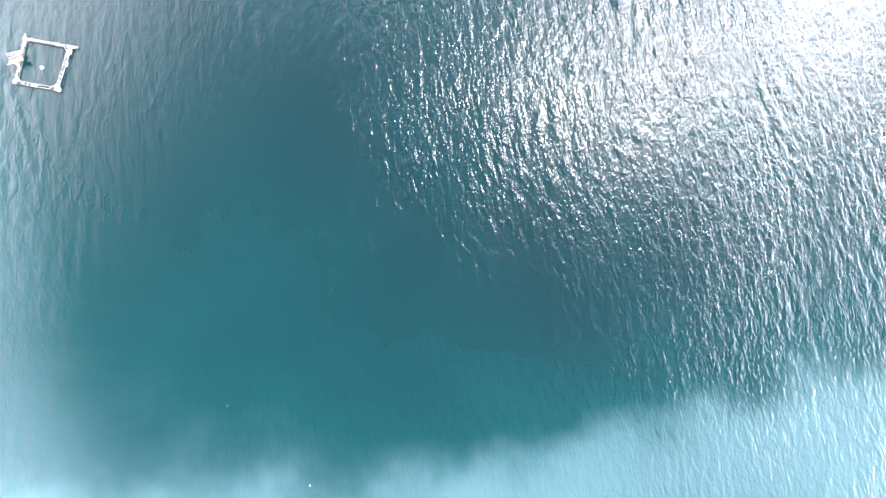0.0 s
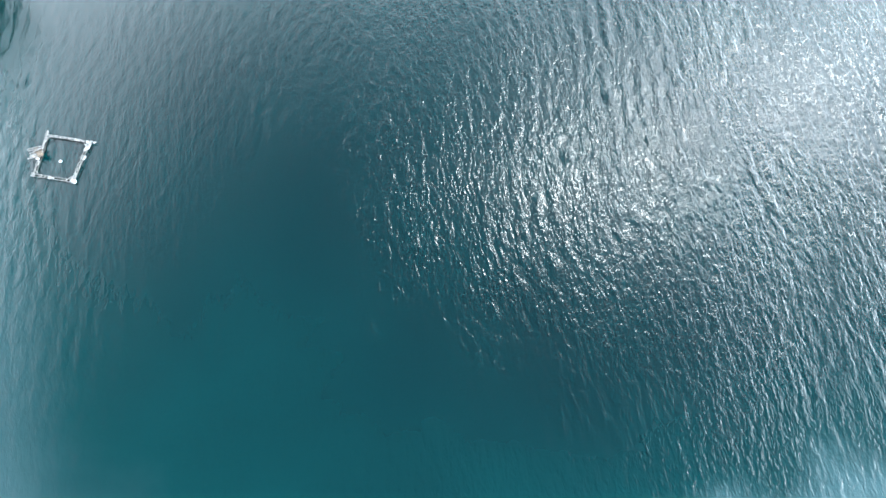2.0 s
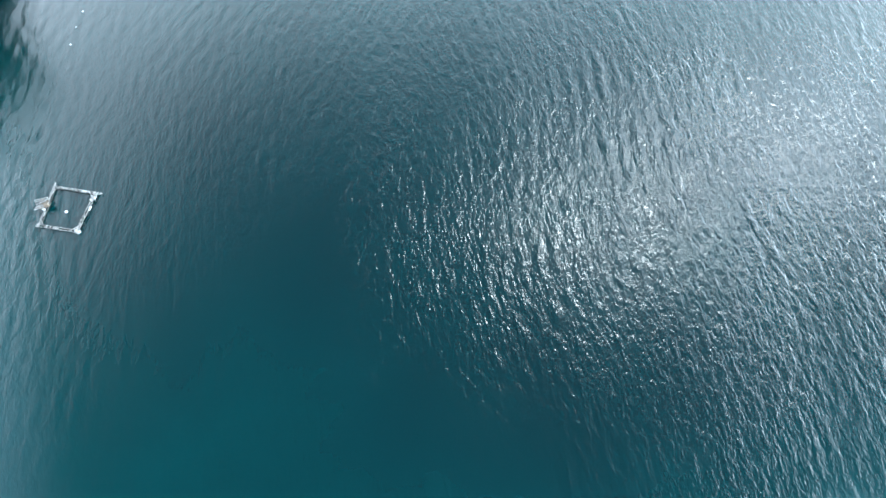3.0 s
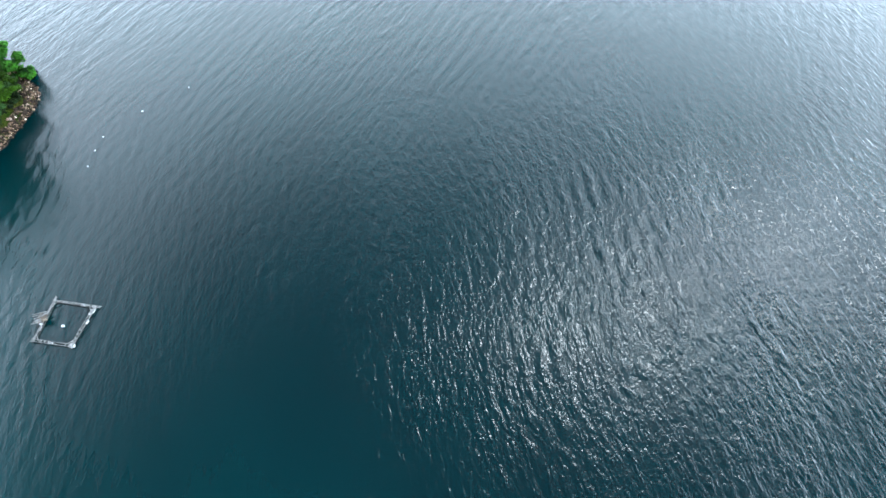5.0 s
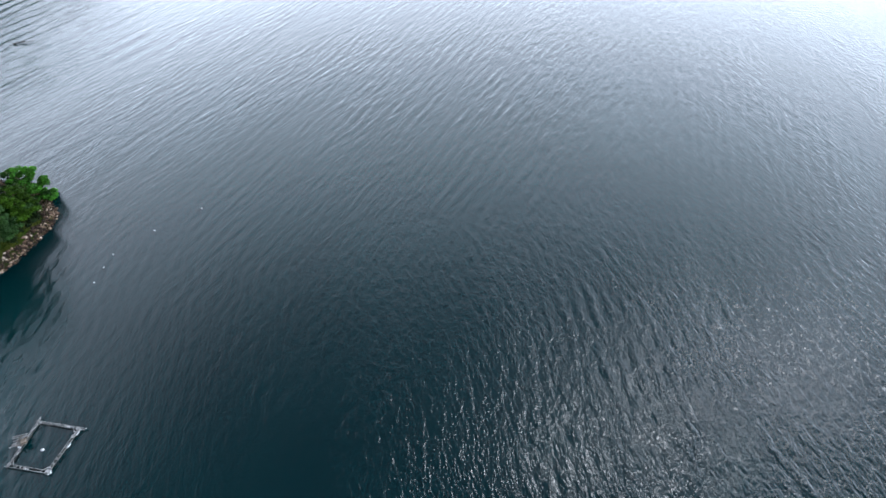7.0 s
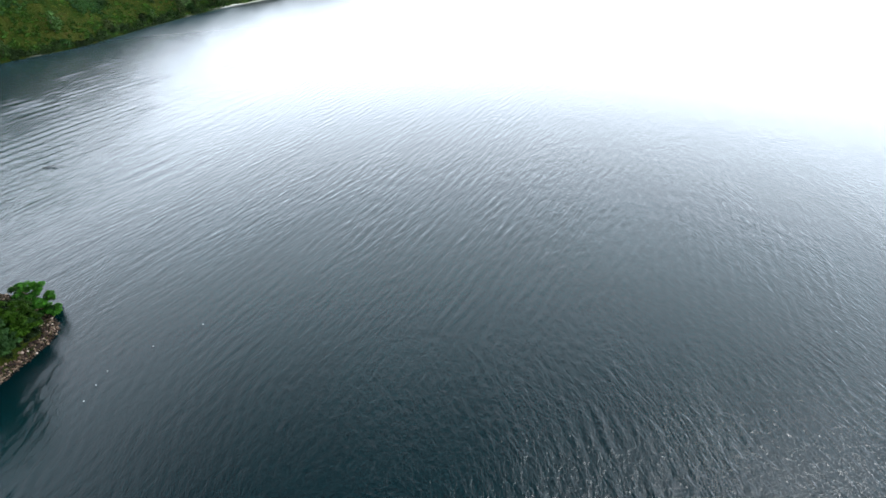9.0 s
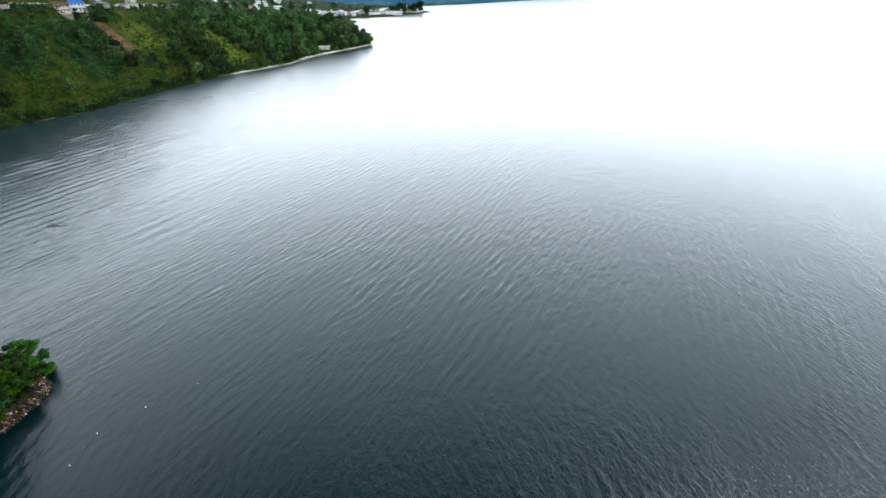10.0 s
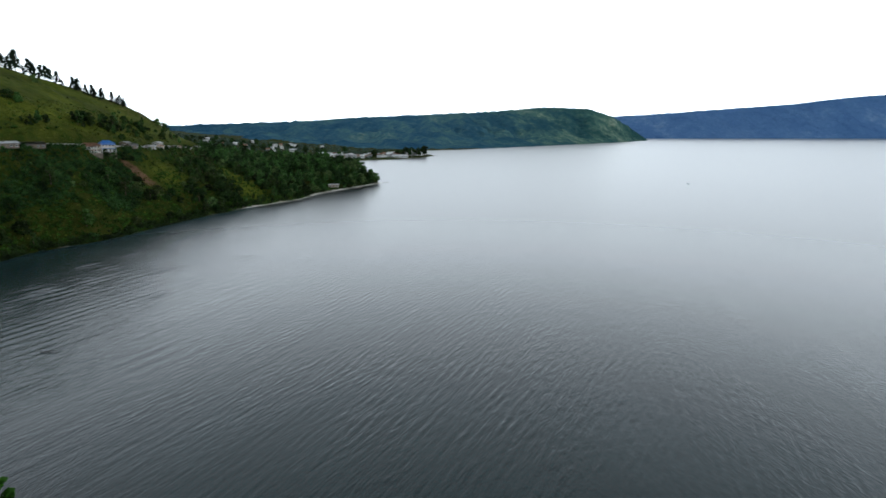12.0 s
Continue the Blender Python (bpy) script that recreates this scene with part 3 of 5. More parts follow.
def loft(name, base, ridge, material, label, depth_back, rows=40, cols=460, gully=20.0, seed=5):
    """A hill lofted from its foot to its ridge, with eroded spurs, and down again behind."""
    def along(line, n):
        p = np.array(line, float)
        d = np.concatenate([[0], np.cumsum(np.hypot(*(np.diff(p[:, :2], axis=0).T)))])
        t = np.linspace(0, d[-1], n)
        return np.stack([np.interp(t, d, p[:, i]) for i in range(3)], 1)
    a, b = along(base, cols), along(ridge, cols)
    verts = []
    u = np.linspace(0, 1, cols)
    for v in np.linspace(0, 1, rows):
        q = a * (1 - v) + b * v
        q[:, 2] = a[:, 2] + (b[:, 2] - a[:, 2]) * (0.75 * v + 0.25 * np.sin(v * np.pi / 2))
        spur = np.abs(wave_noise(q[:, 0] + 0.25 * q[:, 1], q[:, 1] * 0.3, 520, seed, 3)) + 0.4 * wave_noise(q[:, 0], q[:, 1], 160, seed + 1, 3)
        q[:, 2] += gully * (spur - 0.5) * np.sin(v * np.pi) * np.clip((b[:, 2] - a[:, 2]) / 120, 0.1, 1)
        q[:, 2] += 0.08 * gully * wave_noise(q[:, 0], q[:, 1], 60, seed + 2, 3) * min(1, v * 4)
        verts.append(q)
    tufts = np.random.RandomState(seed + 3).uniform(0, 1, cols) ** 3 * np.clip(wave_noise(b[:, 0], b[:, 1], 210, seed + 3, 3) + 0.35, 0, 1)
    verts[-1][:, 2] += 5.0 * tufts * np.clip(b[:, 2] / 60, 0, 1)
    b = verts[-1]
    back = b.copy()
    back[:, 1] += depth_back
    back[:, 2] = b[:, 2] * 0.9
    verts.append(back)
    verts = np.concatenate(verts)
    verts[:cols, 2] -= 2.0
    i = (np.arange(rows)[:, None] * cols + np.arange(cols - 1)[None]).ravel()
    faces = np.stack([i, i + 1, i + cols + 1, i + cols], 1)
    return tagged(new(name, mesh_of(name, verts, faces, material, True)), label, "hill", kind="structure")


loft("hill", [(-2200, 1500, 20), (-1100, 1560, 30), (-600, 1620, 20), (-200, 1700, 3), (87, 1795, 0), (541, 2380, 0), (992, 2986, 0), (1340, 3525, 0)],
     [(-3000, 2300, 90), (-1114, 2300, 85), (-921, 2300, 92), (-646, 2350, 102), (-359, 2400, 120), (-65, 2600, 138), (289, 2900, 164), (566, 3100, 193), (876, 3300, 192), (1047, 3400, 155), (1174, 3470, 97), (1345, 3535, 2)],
     FAR_HILL, "forested hill with pale patches across the lake, blue haze put into its colour", 60, gully=42, cols=900)
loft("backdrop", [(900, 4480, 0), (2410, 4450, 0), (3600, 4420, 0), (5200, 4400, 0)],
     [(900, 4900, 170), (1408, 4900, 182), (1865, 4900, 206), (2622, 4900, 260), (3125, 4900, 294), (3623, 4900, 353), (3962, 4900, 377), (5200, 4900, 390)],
     FAR_RANGE, "mountain range beyond the lake with blue haze put into its colour", 90, gully=30, seed=9)


# ---- vegetation ----
def leaf_cloud(rng, centres, radii, leaves, size, flat=0.75, up=0.35, solid=0.74):
    """Leaf blades on the skins of clumps, round a rough core of each clump: verts, faces."""
    V, F = [], []
    base = 0
    for c, r in zip(centres, radii):
        d = rng.normal(size=(leaves, 3))
        d /= np.linalg.norm(d, axis=1)[:, None]
        d[:, 2] = np.where(d[:, 2] < -0.55, -d[:, 2], d[:, 2])
        rad = r * rng.uniform(0.72, 1.12, leaves)[:, None]
        p = c + d * rad * np.array([1, 1, flat])
        nrm = d + rng.normal(scale=0.55, size=d.shape) + np.array([0, 0, up])
        nrm /= np.linalg.norm(nrm, axis=1)[:, None]
        t = np.cross(nrm, rng.normal(size=d.shape))
        t /= np.linalg.norm(t, axis=1)[:, None]
        b = np.cross(nrm, t)
        sz = (size * rng.uniform(0.6, 1.3, leaves))[:, None]
        quad = np.stack([p - t * sz, p - b * sz * 0.45 + nrm * sz * 0.12, p + t * sz, p + b * sz * 0.45 + nrm * sz * 0.12], 1)
        V.append(quad.reshape(-1, 3))
        F += [(base + 4 * i, base + 4 * i + 1, base + 4 * i + 2, base + 4 * i + 3) for i in range(leaves)]
        base += 4 * leaves
        # core: an uneven octahedron-like lump, so that the crown is not see-through
        k = r * solid
        core = np.array([(k, 0, 0), (0, k, 0), (-k, 0, 0), (0, -k, 0), (0, 0, k * flat), (0, 0, -k * flat * 0.8)]) * rng.uniform(0.8, 1.1, (6, 1)) + c
        V.append(core)
        F += [(base + a, base + b_, base + e) for a, b_, e in ((0, 1, 4), (1, 2, 4), (2, 3, 4), (3, 0, 4), (1, 0, 5), (2, 1, 5), (3, 2, 5), (0, 3, 5))]
        base += 6
    return np.concatenate(V), F


def crown_clumps(rng, n, rx, h0, h1, r0, r1):
    """Clump centres in an uneven egg between the heights h0 and h1."""
    c, r = [], []
    for _ in range(n):
        v = rng.uniform(0, 1)
        a = rng.uniform(0, 2 * np.pi)
        w = rx * math.sin(math.pi * (0.18 + 0.74 * v)) * math.sqrt(rng.uniform(0.05, 1))
        c.append((w * math.cos(a), w * math.sin(a), h0 + (h1 - h0) * v))
        r.append(rng.uniform(r0, r1))
    return np.array(c), r


def trunk_bm(rng, height, radius, limbs, reach, lean=0.3):
    bm = bmesh.new()
    p, r = Vector((0, 0, -0.5)), radius
    for i in range(4):
        q = p + Vector((rng.uniform(-lean, lean), rng.uniform(-lean, lean), (height + 0.5) / 4))
        rod_bm(p, q, r, r * 0.78, 7, bm)
        p, r = q, r * 0.78
    for i in range(limbs):
        a, z = rng.uniform(0, 2 * np.pi), height * rng.uniform(0.4, 0.95)
        q = Vector((math.cos(a) * reach * rng.uniform(0.5, 1), math.sin(a) * reach * rng.uniform(0.5, 1), z + reach * rng.uniform(0.2, 0.6)))
        rod_bm((0, 0, z), q, radius * 0.45, radius * 0.12, 5, bm)
    return bm


def tree(name, seed, height, width, clumps, leaves, leaf_size, leaf, label, low=0.3, limbs=5, clump=(0.16, 0.26), group="hillside trees", solid=0.74):
    rng = np.random.RandomState(seed)
    top = tagged(new(name), label, "tree", group)
    part("trunk", trunk_bm(rng, height * 0.8, height * 0.025 + 0.05, limbs, width * 0.35), BARK, top)
    c, r = crown_clumps(rng, clumps, width / 2 * 0.8, height * low, height * 0.9, width * clump[0], width * clump[1])
    v, f = leaf_cloud(rng, c, r, leaves, leaf_size, solid=solid)
    ob = new("crown", mesh_of("crown", v, f, leaf))
    ob.parent = top
    return top


def pine(name, seed, height, width, group):
    """A tall tree with a bare stem and ragged tiers."""
    rng = np.random.RandomState(seed)
    top = tagged(new(name), "tall dark pine with ragged open crown on the ridge", "tree", group)
    part("trunk", trunk_bm(rng, height * 0.95, 0.24, 7, width * 0.3, 0.25), BARK, top)
    c, r = [], []
    for i in range(72):
        v = (i + rng.uniform(0, 1)) / 72
        a = rng.uniform(0, 2 * np.pi)
        w = width * 0.5 * (1.0 - 0.78 * v) * math.sqrt(rng.uniform(0.02, 1))
        c.append((w * math.cos(a), w * math.sin(a), height * (0.16 + 0.82 * v) - 0.12 * w))
        r.append(width * rng.uniform(0.09, 0.15))
    v, f = leaf_cloud(rng, np.array(c), r, 24, 0.5, 0.6, 0.2, 0.35)
    ob = new("crown", mesh_of("crown", v, f, LEAF_PINE))
    ob.parent = top
    return top


def wood_density(x, y):
    """1 in the wood on the spur and along the gully, near 0 on the grassy slopes."""
    s = shore_distance(x, y)
    d, rz = road_distance(x, y)
    below = (hill_surface(x, y) < rz + 1) | ((y > 640) & (hill_surface(x, y) < 37))
    wood = 1 / (1 + np.exp(-(y - 405 + 0.5 * (x + 200)) / 14)) * (1 - clearing(x, y))
    gully = np.exp(-((x + 214 - 0.62 * (y - 338)) / 10) ** 2) * (np.abs(y - 340) < 42) * 0.6
    fringe = np.exp(-np.maximum(s - 2, 0) / 7.0) * 0.55
    upper = np.where(below, 0, 0.03 + 0.4 * (wave_noise(x, y, 70, 21, 2) > 0.6) * (d < 75))
    n = 0.75 + 0.45 * wave_noise(x, y, 50, 23, 3) + np.clip((y - 540) / 60, 0, 0.5)
    return np.where(below, np.maximum(np.maximum(wood, gully), fringe) * np.clip(n, 0.35, 1.1), upper)


PROTO_LABELS = ["dense dark green broadleaf tree on the lakeside slope", "rounded mid-green tree on the wooded spur", "tall slender green tree among the woods"]
protos = [tree("tree", 41, 6.6, 7.6, 15, 44, 0.62, LEAF_UNDER, PROTO_LABELS[0], 0.0),
          tree("tree", 42, 5.0, 6.6, 14, 44, 0.6, LEAF_LIGHT, PROTO_LABELS[1], 0.0),
          tree("tree", 43, 8.5, 5.6, 15, 44, 0.58, LEAF, PROTO_LABELS[2], 0.02)]
rng = np.random.RandomState(7)
cand = np.column_stack([rng.uniform(-420, -62, 30000), rng.uniform(225, 760, 30000)])
cs = shore_distance(cand[:, 0], cand[:, 1])
cd, _ = road_distance(cand[:, 0], cand[:, 1])
slip_d = np.min([np.hypot(cand[:, 0] - x, cand[:, 1] - y) for x, y in SLIP], axis=0)
hut_d = np.hypot(cand[:, 0] + 112, cand[:, 1] - 549)
ok = (hut_d > 13) & (cs > 3.0) & (cd > 7.5) & (slip_d > 8) & (rng.uniform(0, 1, len(cand)) < wood_density(cand[:, 0], cand[:, 1]) ** 1.8)
cand = cand[ok]
cells, kept = {}, []
for x, y in cand:
    gap = 4.7
    key = (int(x // gap), int(y // gap))
    if all((x - a) ** 2 + (y - b) ** 2 > gap * gap for i in (-1, 0, 1) for j in (-1, 0, 1) for a, b in cells.get((key[0] + i, key[1] + j), ())):
        cells.setdefault(key, []).append((x, y))
        kept.append((x, y))
kept = np.array(sorted(kept, key=lambda q: math.hypot(*q)))
heights = ground_height(kept[:, 0], kept[:, 1])
TREE_COUNT = 185
first = [True, True, True]
woods_v, woods_f, woods_n = [[], [], []], [[], [], []], [0, 0, 0]
for i, ((x, y), z) in enumerate(zip(kept, heights)):
    k = rng.choice(3, p=[0.42, 0.22, 0.36])
    sc, turn = rng.uniform(0.55, 1.5) * (1.3 if y > 560 and z < 22 else 1), rng.uniform(0, 360)
    if road_distance(np.array([x]), np.array([y]))[0][0] < 24:
        sc *= 0.5
    m = pose(x, y, z - 0.5, 0, 0, turn)
    if i < TREE_COUNT:
        if first[k]:
            protos[k].matrix_world, first[k] = m, False
        else:
            t = copy_thing(protos[k], m)
            t.scale = (sc, sc, sc * rng.uniform(0.85, 1.15))
    else:
        me = next(o for o in protos[k].children if o.name.startswith("crown")).data
        co = np.empty(len(me.vertices) * 3)
        me.vertices.foreach_get("co", co)
        a = math.radians(turn)
        polys = [tuple(p.vertices) for p in me.polygons]
        polys = [p for q, p in enumerate(polys) if len(p) == 3 or q % 2]
        used = np.unique(np.concatenate([np.array(p) for p in polys]))
        index = np.zeros(len(me.vertices), int)
        index[used] = np.arange(len(used))
        co = co.reshape(-1, 3)[used] * sc @ np.array([[math.cos(a), math.sin(a), 0], [-math.sin(a), math.cos(a), 0], [0, 0, 1]]) + (x, y, z)
        woods_v[k].append(co)
        woods_f[k] += [tuple(int(index[v]) + woods_n[k] for v in p) for p in polys]
        woods_n[k] += len(co)
for k, (leaf, what) in enumerate(((LEAF_UNDER, "dense dark green trees over the back of the spur"), (LEAF_LIGHT, "paler grey-green trees among the woods of the spur"), (LEAF, "mid-green trees among the woods of the spur"))):
    tagged(new("woods", mesh_of("woods", np.concatenate(woods_v[k]), woods_f[k], leaf)), what, "woods", kind="stuff")
# clumps of trees on the grassy slope above the road
CLUMPS = [(-264, 397, 7, 4, 1.05), (-266, 359, 9, 5, 0.7), (-265, 344, 6, 4, 0.6), (-266, 440, 14, 7, 0.75), (-281, 489, 14, 7, 0.8), (-280, 514, 16, 7, 0.8), (-257, 420, 22, 9, 0.6), (-262, 470, 20, 9, 0.65), (-258, 322, 14, 5, 0.5), (-290, 545, 14, 5, 0.7)]
for cx, cy, size, count, big in CLUMPS:
    for _ in range(count):
        x, y, sc = cx + rng.normal() * size * 0.28, cy + rng.normal() * size * 0.55, big * rng.uniform(0.6, 1.25)
        if road_distance(np.array([x]), np.array([y]))[0][0] > 8:
            copy_thing(protos[rng.choice([0, 2])], pose(x, y, ground_at(x, y) - 0.4, 0, 0, rng.uniform(0, 360))).scale = (sc, sc, sc * rng.uniform(0.9, 1.3))
# trees that stand close below the roadside houses
for x, y, k, sc in ((-229.5, 374.5, 0, 1.15), (-230.5, 366.0, 2, 0.95), (-226.5, 379.5, 0, 1.0), (-227.0, 368.0, 2, 1.0)):
    copy_thing(protos[k], pose(x, y, ground_at(x, y) - 0.5, 0, 0, 50 * x)).scale = (sc, sc, sc)


def scatter(name, label, category, n, area, weight, seed, radius, leaves, size, leaf, flat=0.7):
    """Many low plants as one mesh."""
    rng = np.random.RandomState(seed)
    p = np.column_stack([rng.uniform(area[0], area[1], n), rng.uniform(area[2], area[3], n)])
    p = p[rng.uniform(0, 1, n) < weight(p[:, 0], p[:, 1])]
    z = ground_height(p[:, 0], p[:, 1])
    r = rng.uniform(*radius, len(p)) * rng.uniform(0.6, 1.0, len(p))
    v, f = leaf_cloud(rng, np.column_stack([p, z + r * 0.3]), r, leaves, size, flat)
    return tagged(new(name, mesh_of(name, v, f, leaf)), label, category, kind="stuff")


def shrub_weight(x, y):
    s = shore_distance(x, y)
    d, rz = road_distance(x, y)
    slip = np.min([np.hypot(x - a, y - b) for a, b in SLIP], axis=0)
    w = 0.08 + 0.6 * np.clip(wave_noise(x, y, 38, 31, 3) + 0.1, 0, 1) + 0.8 * np.exp(-np.maximum(s - 2, 0) / 9)
    below = np.where(hill_surface(x, y) < rz + 1, 1.0, 0.12)
    return np.where((s > 1.8) & (d > 5.5) & (slip > 5.5), w * below, 0)


scatter("shrubs", "low green shrubs scattered over the grassy slope", "shrubs", 20000, (-300, -120, 225, 500), shrub_weight, 51, (0.5, 2.3), 16, 0.46, LEAF_SHRUB)
scatter("shrubs", "dark bushes scattered over the upper hillside", "shrubs", 1500, (-430, -235, 260, 700), lambda x, y: shrub_weight(x, y) * (hill_surface(x, y) > road_distance(x, y)[1] + 2) * 5 * np.clip(1.2 - road_distance(x, y)[0] / 75, 0.06, 1), 52, (0.7, 2.2), 22, 0.5, LEAF)
scatter("grass", "tufts of yellow-green grass on the steep slope", "grass", 9000, (-300, -110, 225, 520), lambda x, y: np.where((shore_distance(x, y) > 2.5) & (road_distance(x, y)[0] > 5), 0.8, 0), 53, (0.4, 0.9), 9, 0.4, LEAF_GRASS, 0.5)

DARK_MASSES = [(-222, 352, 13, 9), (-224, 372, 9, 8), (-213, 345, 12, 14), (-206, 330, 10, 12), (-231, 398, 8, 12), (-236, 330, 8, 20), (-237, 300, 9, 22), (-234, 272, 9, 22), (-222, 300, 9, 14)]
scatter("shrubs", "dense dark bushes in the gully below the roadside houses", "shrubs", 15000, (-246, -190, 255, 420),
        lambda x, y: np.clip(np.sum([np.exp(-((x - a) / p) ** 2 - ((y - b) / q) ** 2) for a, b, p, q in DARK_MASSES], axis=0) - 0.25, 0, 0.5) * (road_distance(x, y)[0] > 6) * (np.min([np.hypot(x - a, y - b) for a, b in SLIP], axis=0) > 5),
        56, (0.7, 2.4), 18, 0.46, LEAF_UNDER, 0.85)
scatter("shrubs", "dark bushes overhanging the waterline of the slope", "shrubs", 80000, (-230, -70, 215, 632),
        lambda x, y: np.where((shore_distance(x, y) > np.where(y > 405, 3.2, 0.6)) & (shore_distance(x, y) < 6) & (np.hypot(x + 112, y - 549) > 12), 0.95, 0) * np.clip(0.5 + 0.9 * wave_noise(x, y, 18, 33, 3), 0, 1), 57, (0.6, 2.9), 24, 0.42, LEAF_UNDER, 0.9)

# pines along the ridge
RIDGE_PINES = [(-374, 470, 13), (-371.8, 474, 7), (-369.4, 478.3, 18), (-366.5, 483, 6), (-364.5, 487.3, 14), (-363, 490, 12), (-359.8, 494.3, 12), (-357.5, 497.5, 13), (-355.8, 499.5, 11),
               (-352.8, 503.7, 11.5), (-350.5, 506.5, 6), (-346.2, 515, 11.5), (-344.7, 519, 12), (-342.3, 525.5, 10), (-340.1, 531.5, 12), (-339, 534, 9), (-336.9, 540.5, 12.5), (-334.2, 552, 11),
               (-332.9, 557.5, 7), (-332, 561.5, 11), (-330.9, 566, 9.5)]
pine_a, pine_b = pine("pine_tree", 61, 12, 8.5, "pines on the ridge"), pine("pine_tree", 62, 12, 6.8, "pines on the ridge")
for i, (x, y, h) in enumerate(RIDGE_PINES):
    m = pose(x, y, ground_at(x, y) - 0.3, 0, 0, i * 77)
    src = (pine_a, pine_b)[i % 2]
    if i < 2:
        src.matrix_world = m
    else:
        copy_thing(src, m).scale = (h / 12, h / 12, h / 11.5)


# ---- near headland: rocks and trees ----
def stone_bm(rng, r, bm=None, at=(0, 0, 0), cuts=1):
    bm = bm or bmesh.new()
    m = Matrix.Translation(at) @ Euler(rng.uniform(0, 6, 3)).to_matrix().to_4x4() @ Matrix.Diagonal((r * rng.uniform(0.8, 1.4), r * rng.uniform(0.7, 1.1), r * rng.uniform(0.5, 0.8), 1))
    made = bmesh.ops.create_icosphere(bm, subdivisions=cuts, radius=1, matrix=m)
    for v in made["verts"]:
        v.co += Vector(rng.uniform(-0.16, 0.16, 3)) * r
    return bm


def headland_stones():
    rng = np.random.RandomState(71)
    V, F, base = [], [], 0
    bm = stone_bm(rng, 1.0)
    bm.verts.ensure_lookup_table()
    proto = np.array([v.co[:] for v in bm.verts])
    faces = [tuple(v.index for v in f.verts) for f in bm.faces]
    bm.free()
    p = np.column_stack([rng.uniform(-84, -64, 26000), rng.uniform(38, 84, 26000)])
    s = shore_distance(p[:, 0], p[:, 1])
    p = p[(s > -0.5) & (s < 1.9 + 0.5 * np.sin(p[:, 1] * 1.3)) & (rng.uniform(0, 1, len(p)) < 0.9)]
    z = np.maximum(ground_height(p[:, 0], p[:, 1]), -0.1)
    for (x, y), h in zip(p, z):
        a, r = rng.uniform(0, 6.3), 0.08 + 0.20 * rng.uniform(0, 1) ** 3
        rot = np.array([[math.cos(a), math.sin(a), 0], [-math.sin(a), math.cos(a), 0], [0, 0, 1]])
        V.append((proto * rng.uniform(0.75, 1.25, 3)) @ rot * r + (x, y, h + r * 0.35))
        F += [tuple(i + base for i in f) for f in faces]
        base += len(proto)
    return tagged(new("stones", mesh_of("stones", np.concatenate(V), F, STONE)), "brown and grey stones heaped along the headland's edge", "stones", kind="stuff")


headland_stones()
rng = np.random.RandomState(72)
for i in range(26):
    y = 53 + 17.5 * rng.uniform(0, 1)
    x = float(np.interp(y, [42, 52, 57.4, 61.2, 65.6, 68.8, 71.4], [-77, -70.4, -67.6, -66.7, -66.1, -66.3, -67.8])) - rng.uniform(0.0, 2.2)
    r = rng.uniform(0.18, 0.32)
    ob = new("boulder")
    bm = stone_bm(rng, r, cuts=2)
    me = bpy.data.meshes.new("boulder")
    bm.to_mesh(me)
    bm.free()
    me.materials.append(STONE)
    bpy.data.objects.remove(ob)
    ob = new("boulder", me)
    ob.location = (x, y, max(ground_at(x, y), 0) + r * 0.15)
    tagged(ob, "weathered brown boulder among the headland's shore stones", "boulder", "boulders on the headland")

def layered_tree(seed, height, width, tiers, clumps, leaf_size, leaf, label):
    """A broad tree whose foliage lies in flat, ragged layers over dark gaps."""
    rng = np.random.RandomState(seed)
    top = tagged(new("tree"), label, "tree", "trees on the headland")
    part("trunk", trunk_bm(rng, height * 0.8, height * 0.022 + 0.06, 9, width * 0.4), BARK, top)
    centres, radii = [], []
    for i in range(tiers):
        v = i / (tiers - 1)
        wide = width / 2 * (1.0 - 0.22 * v ** 2) * rng.uniform(0.88, 1.05)
        for _ in range(int(clumps * (1.0 - 0.5 * v * v))):
            a, r = rng.uniform(0, 2 * np.pi), wide * math.sqrt(rng.uniform(0.04, 1))
            centres.append((r * math.cos(a), r * math.sin(a), height * (0.10 + 0.82 * v) - 0.10 * r + rng.uniform(-0.16, 0.16)))
            radii.append(width * rng.uniform(0.06, 0.105))
    v, f = leaf_cloud(rng, np.array(centres), radii, 62, leaf_size, 0.42, 0.9, 0.5)
    crown = new("crown", mesh_of("crown", v, f, leaf))
    crown.parent = top
    return top


# Bright and dark leaf copies put sun and shade into these crowns.
TIP_LABEL = "spreading bright green tree with layered foliage on the rocky headland"
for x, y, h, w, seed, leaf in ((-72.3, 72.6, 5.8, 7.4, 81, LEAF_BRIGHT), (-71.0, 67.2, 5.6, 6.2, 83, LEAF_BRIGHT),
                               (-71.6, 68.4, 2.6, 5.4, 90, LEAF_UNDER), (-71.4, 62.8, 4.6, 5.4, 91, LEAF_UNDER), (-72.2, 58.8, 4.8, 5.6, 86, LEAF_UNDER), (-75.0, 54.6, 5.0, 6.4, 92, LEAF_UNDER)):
    layered_tree(seed, h, w, 6, 24, 0.30, leaf, TIP_LABEL if leaf is LEAF_BRIGHT else "low tree behind the shore stones, shade put into its dark green").location = (x, y, ground_at(x, y) - 0.1)
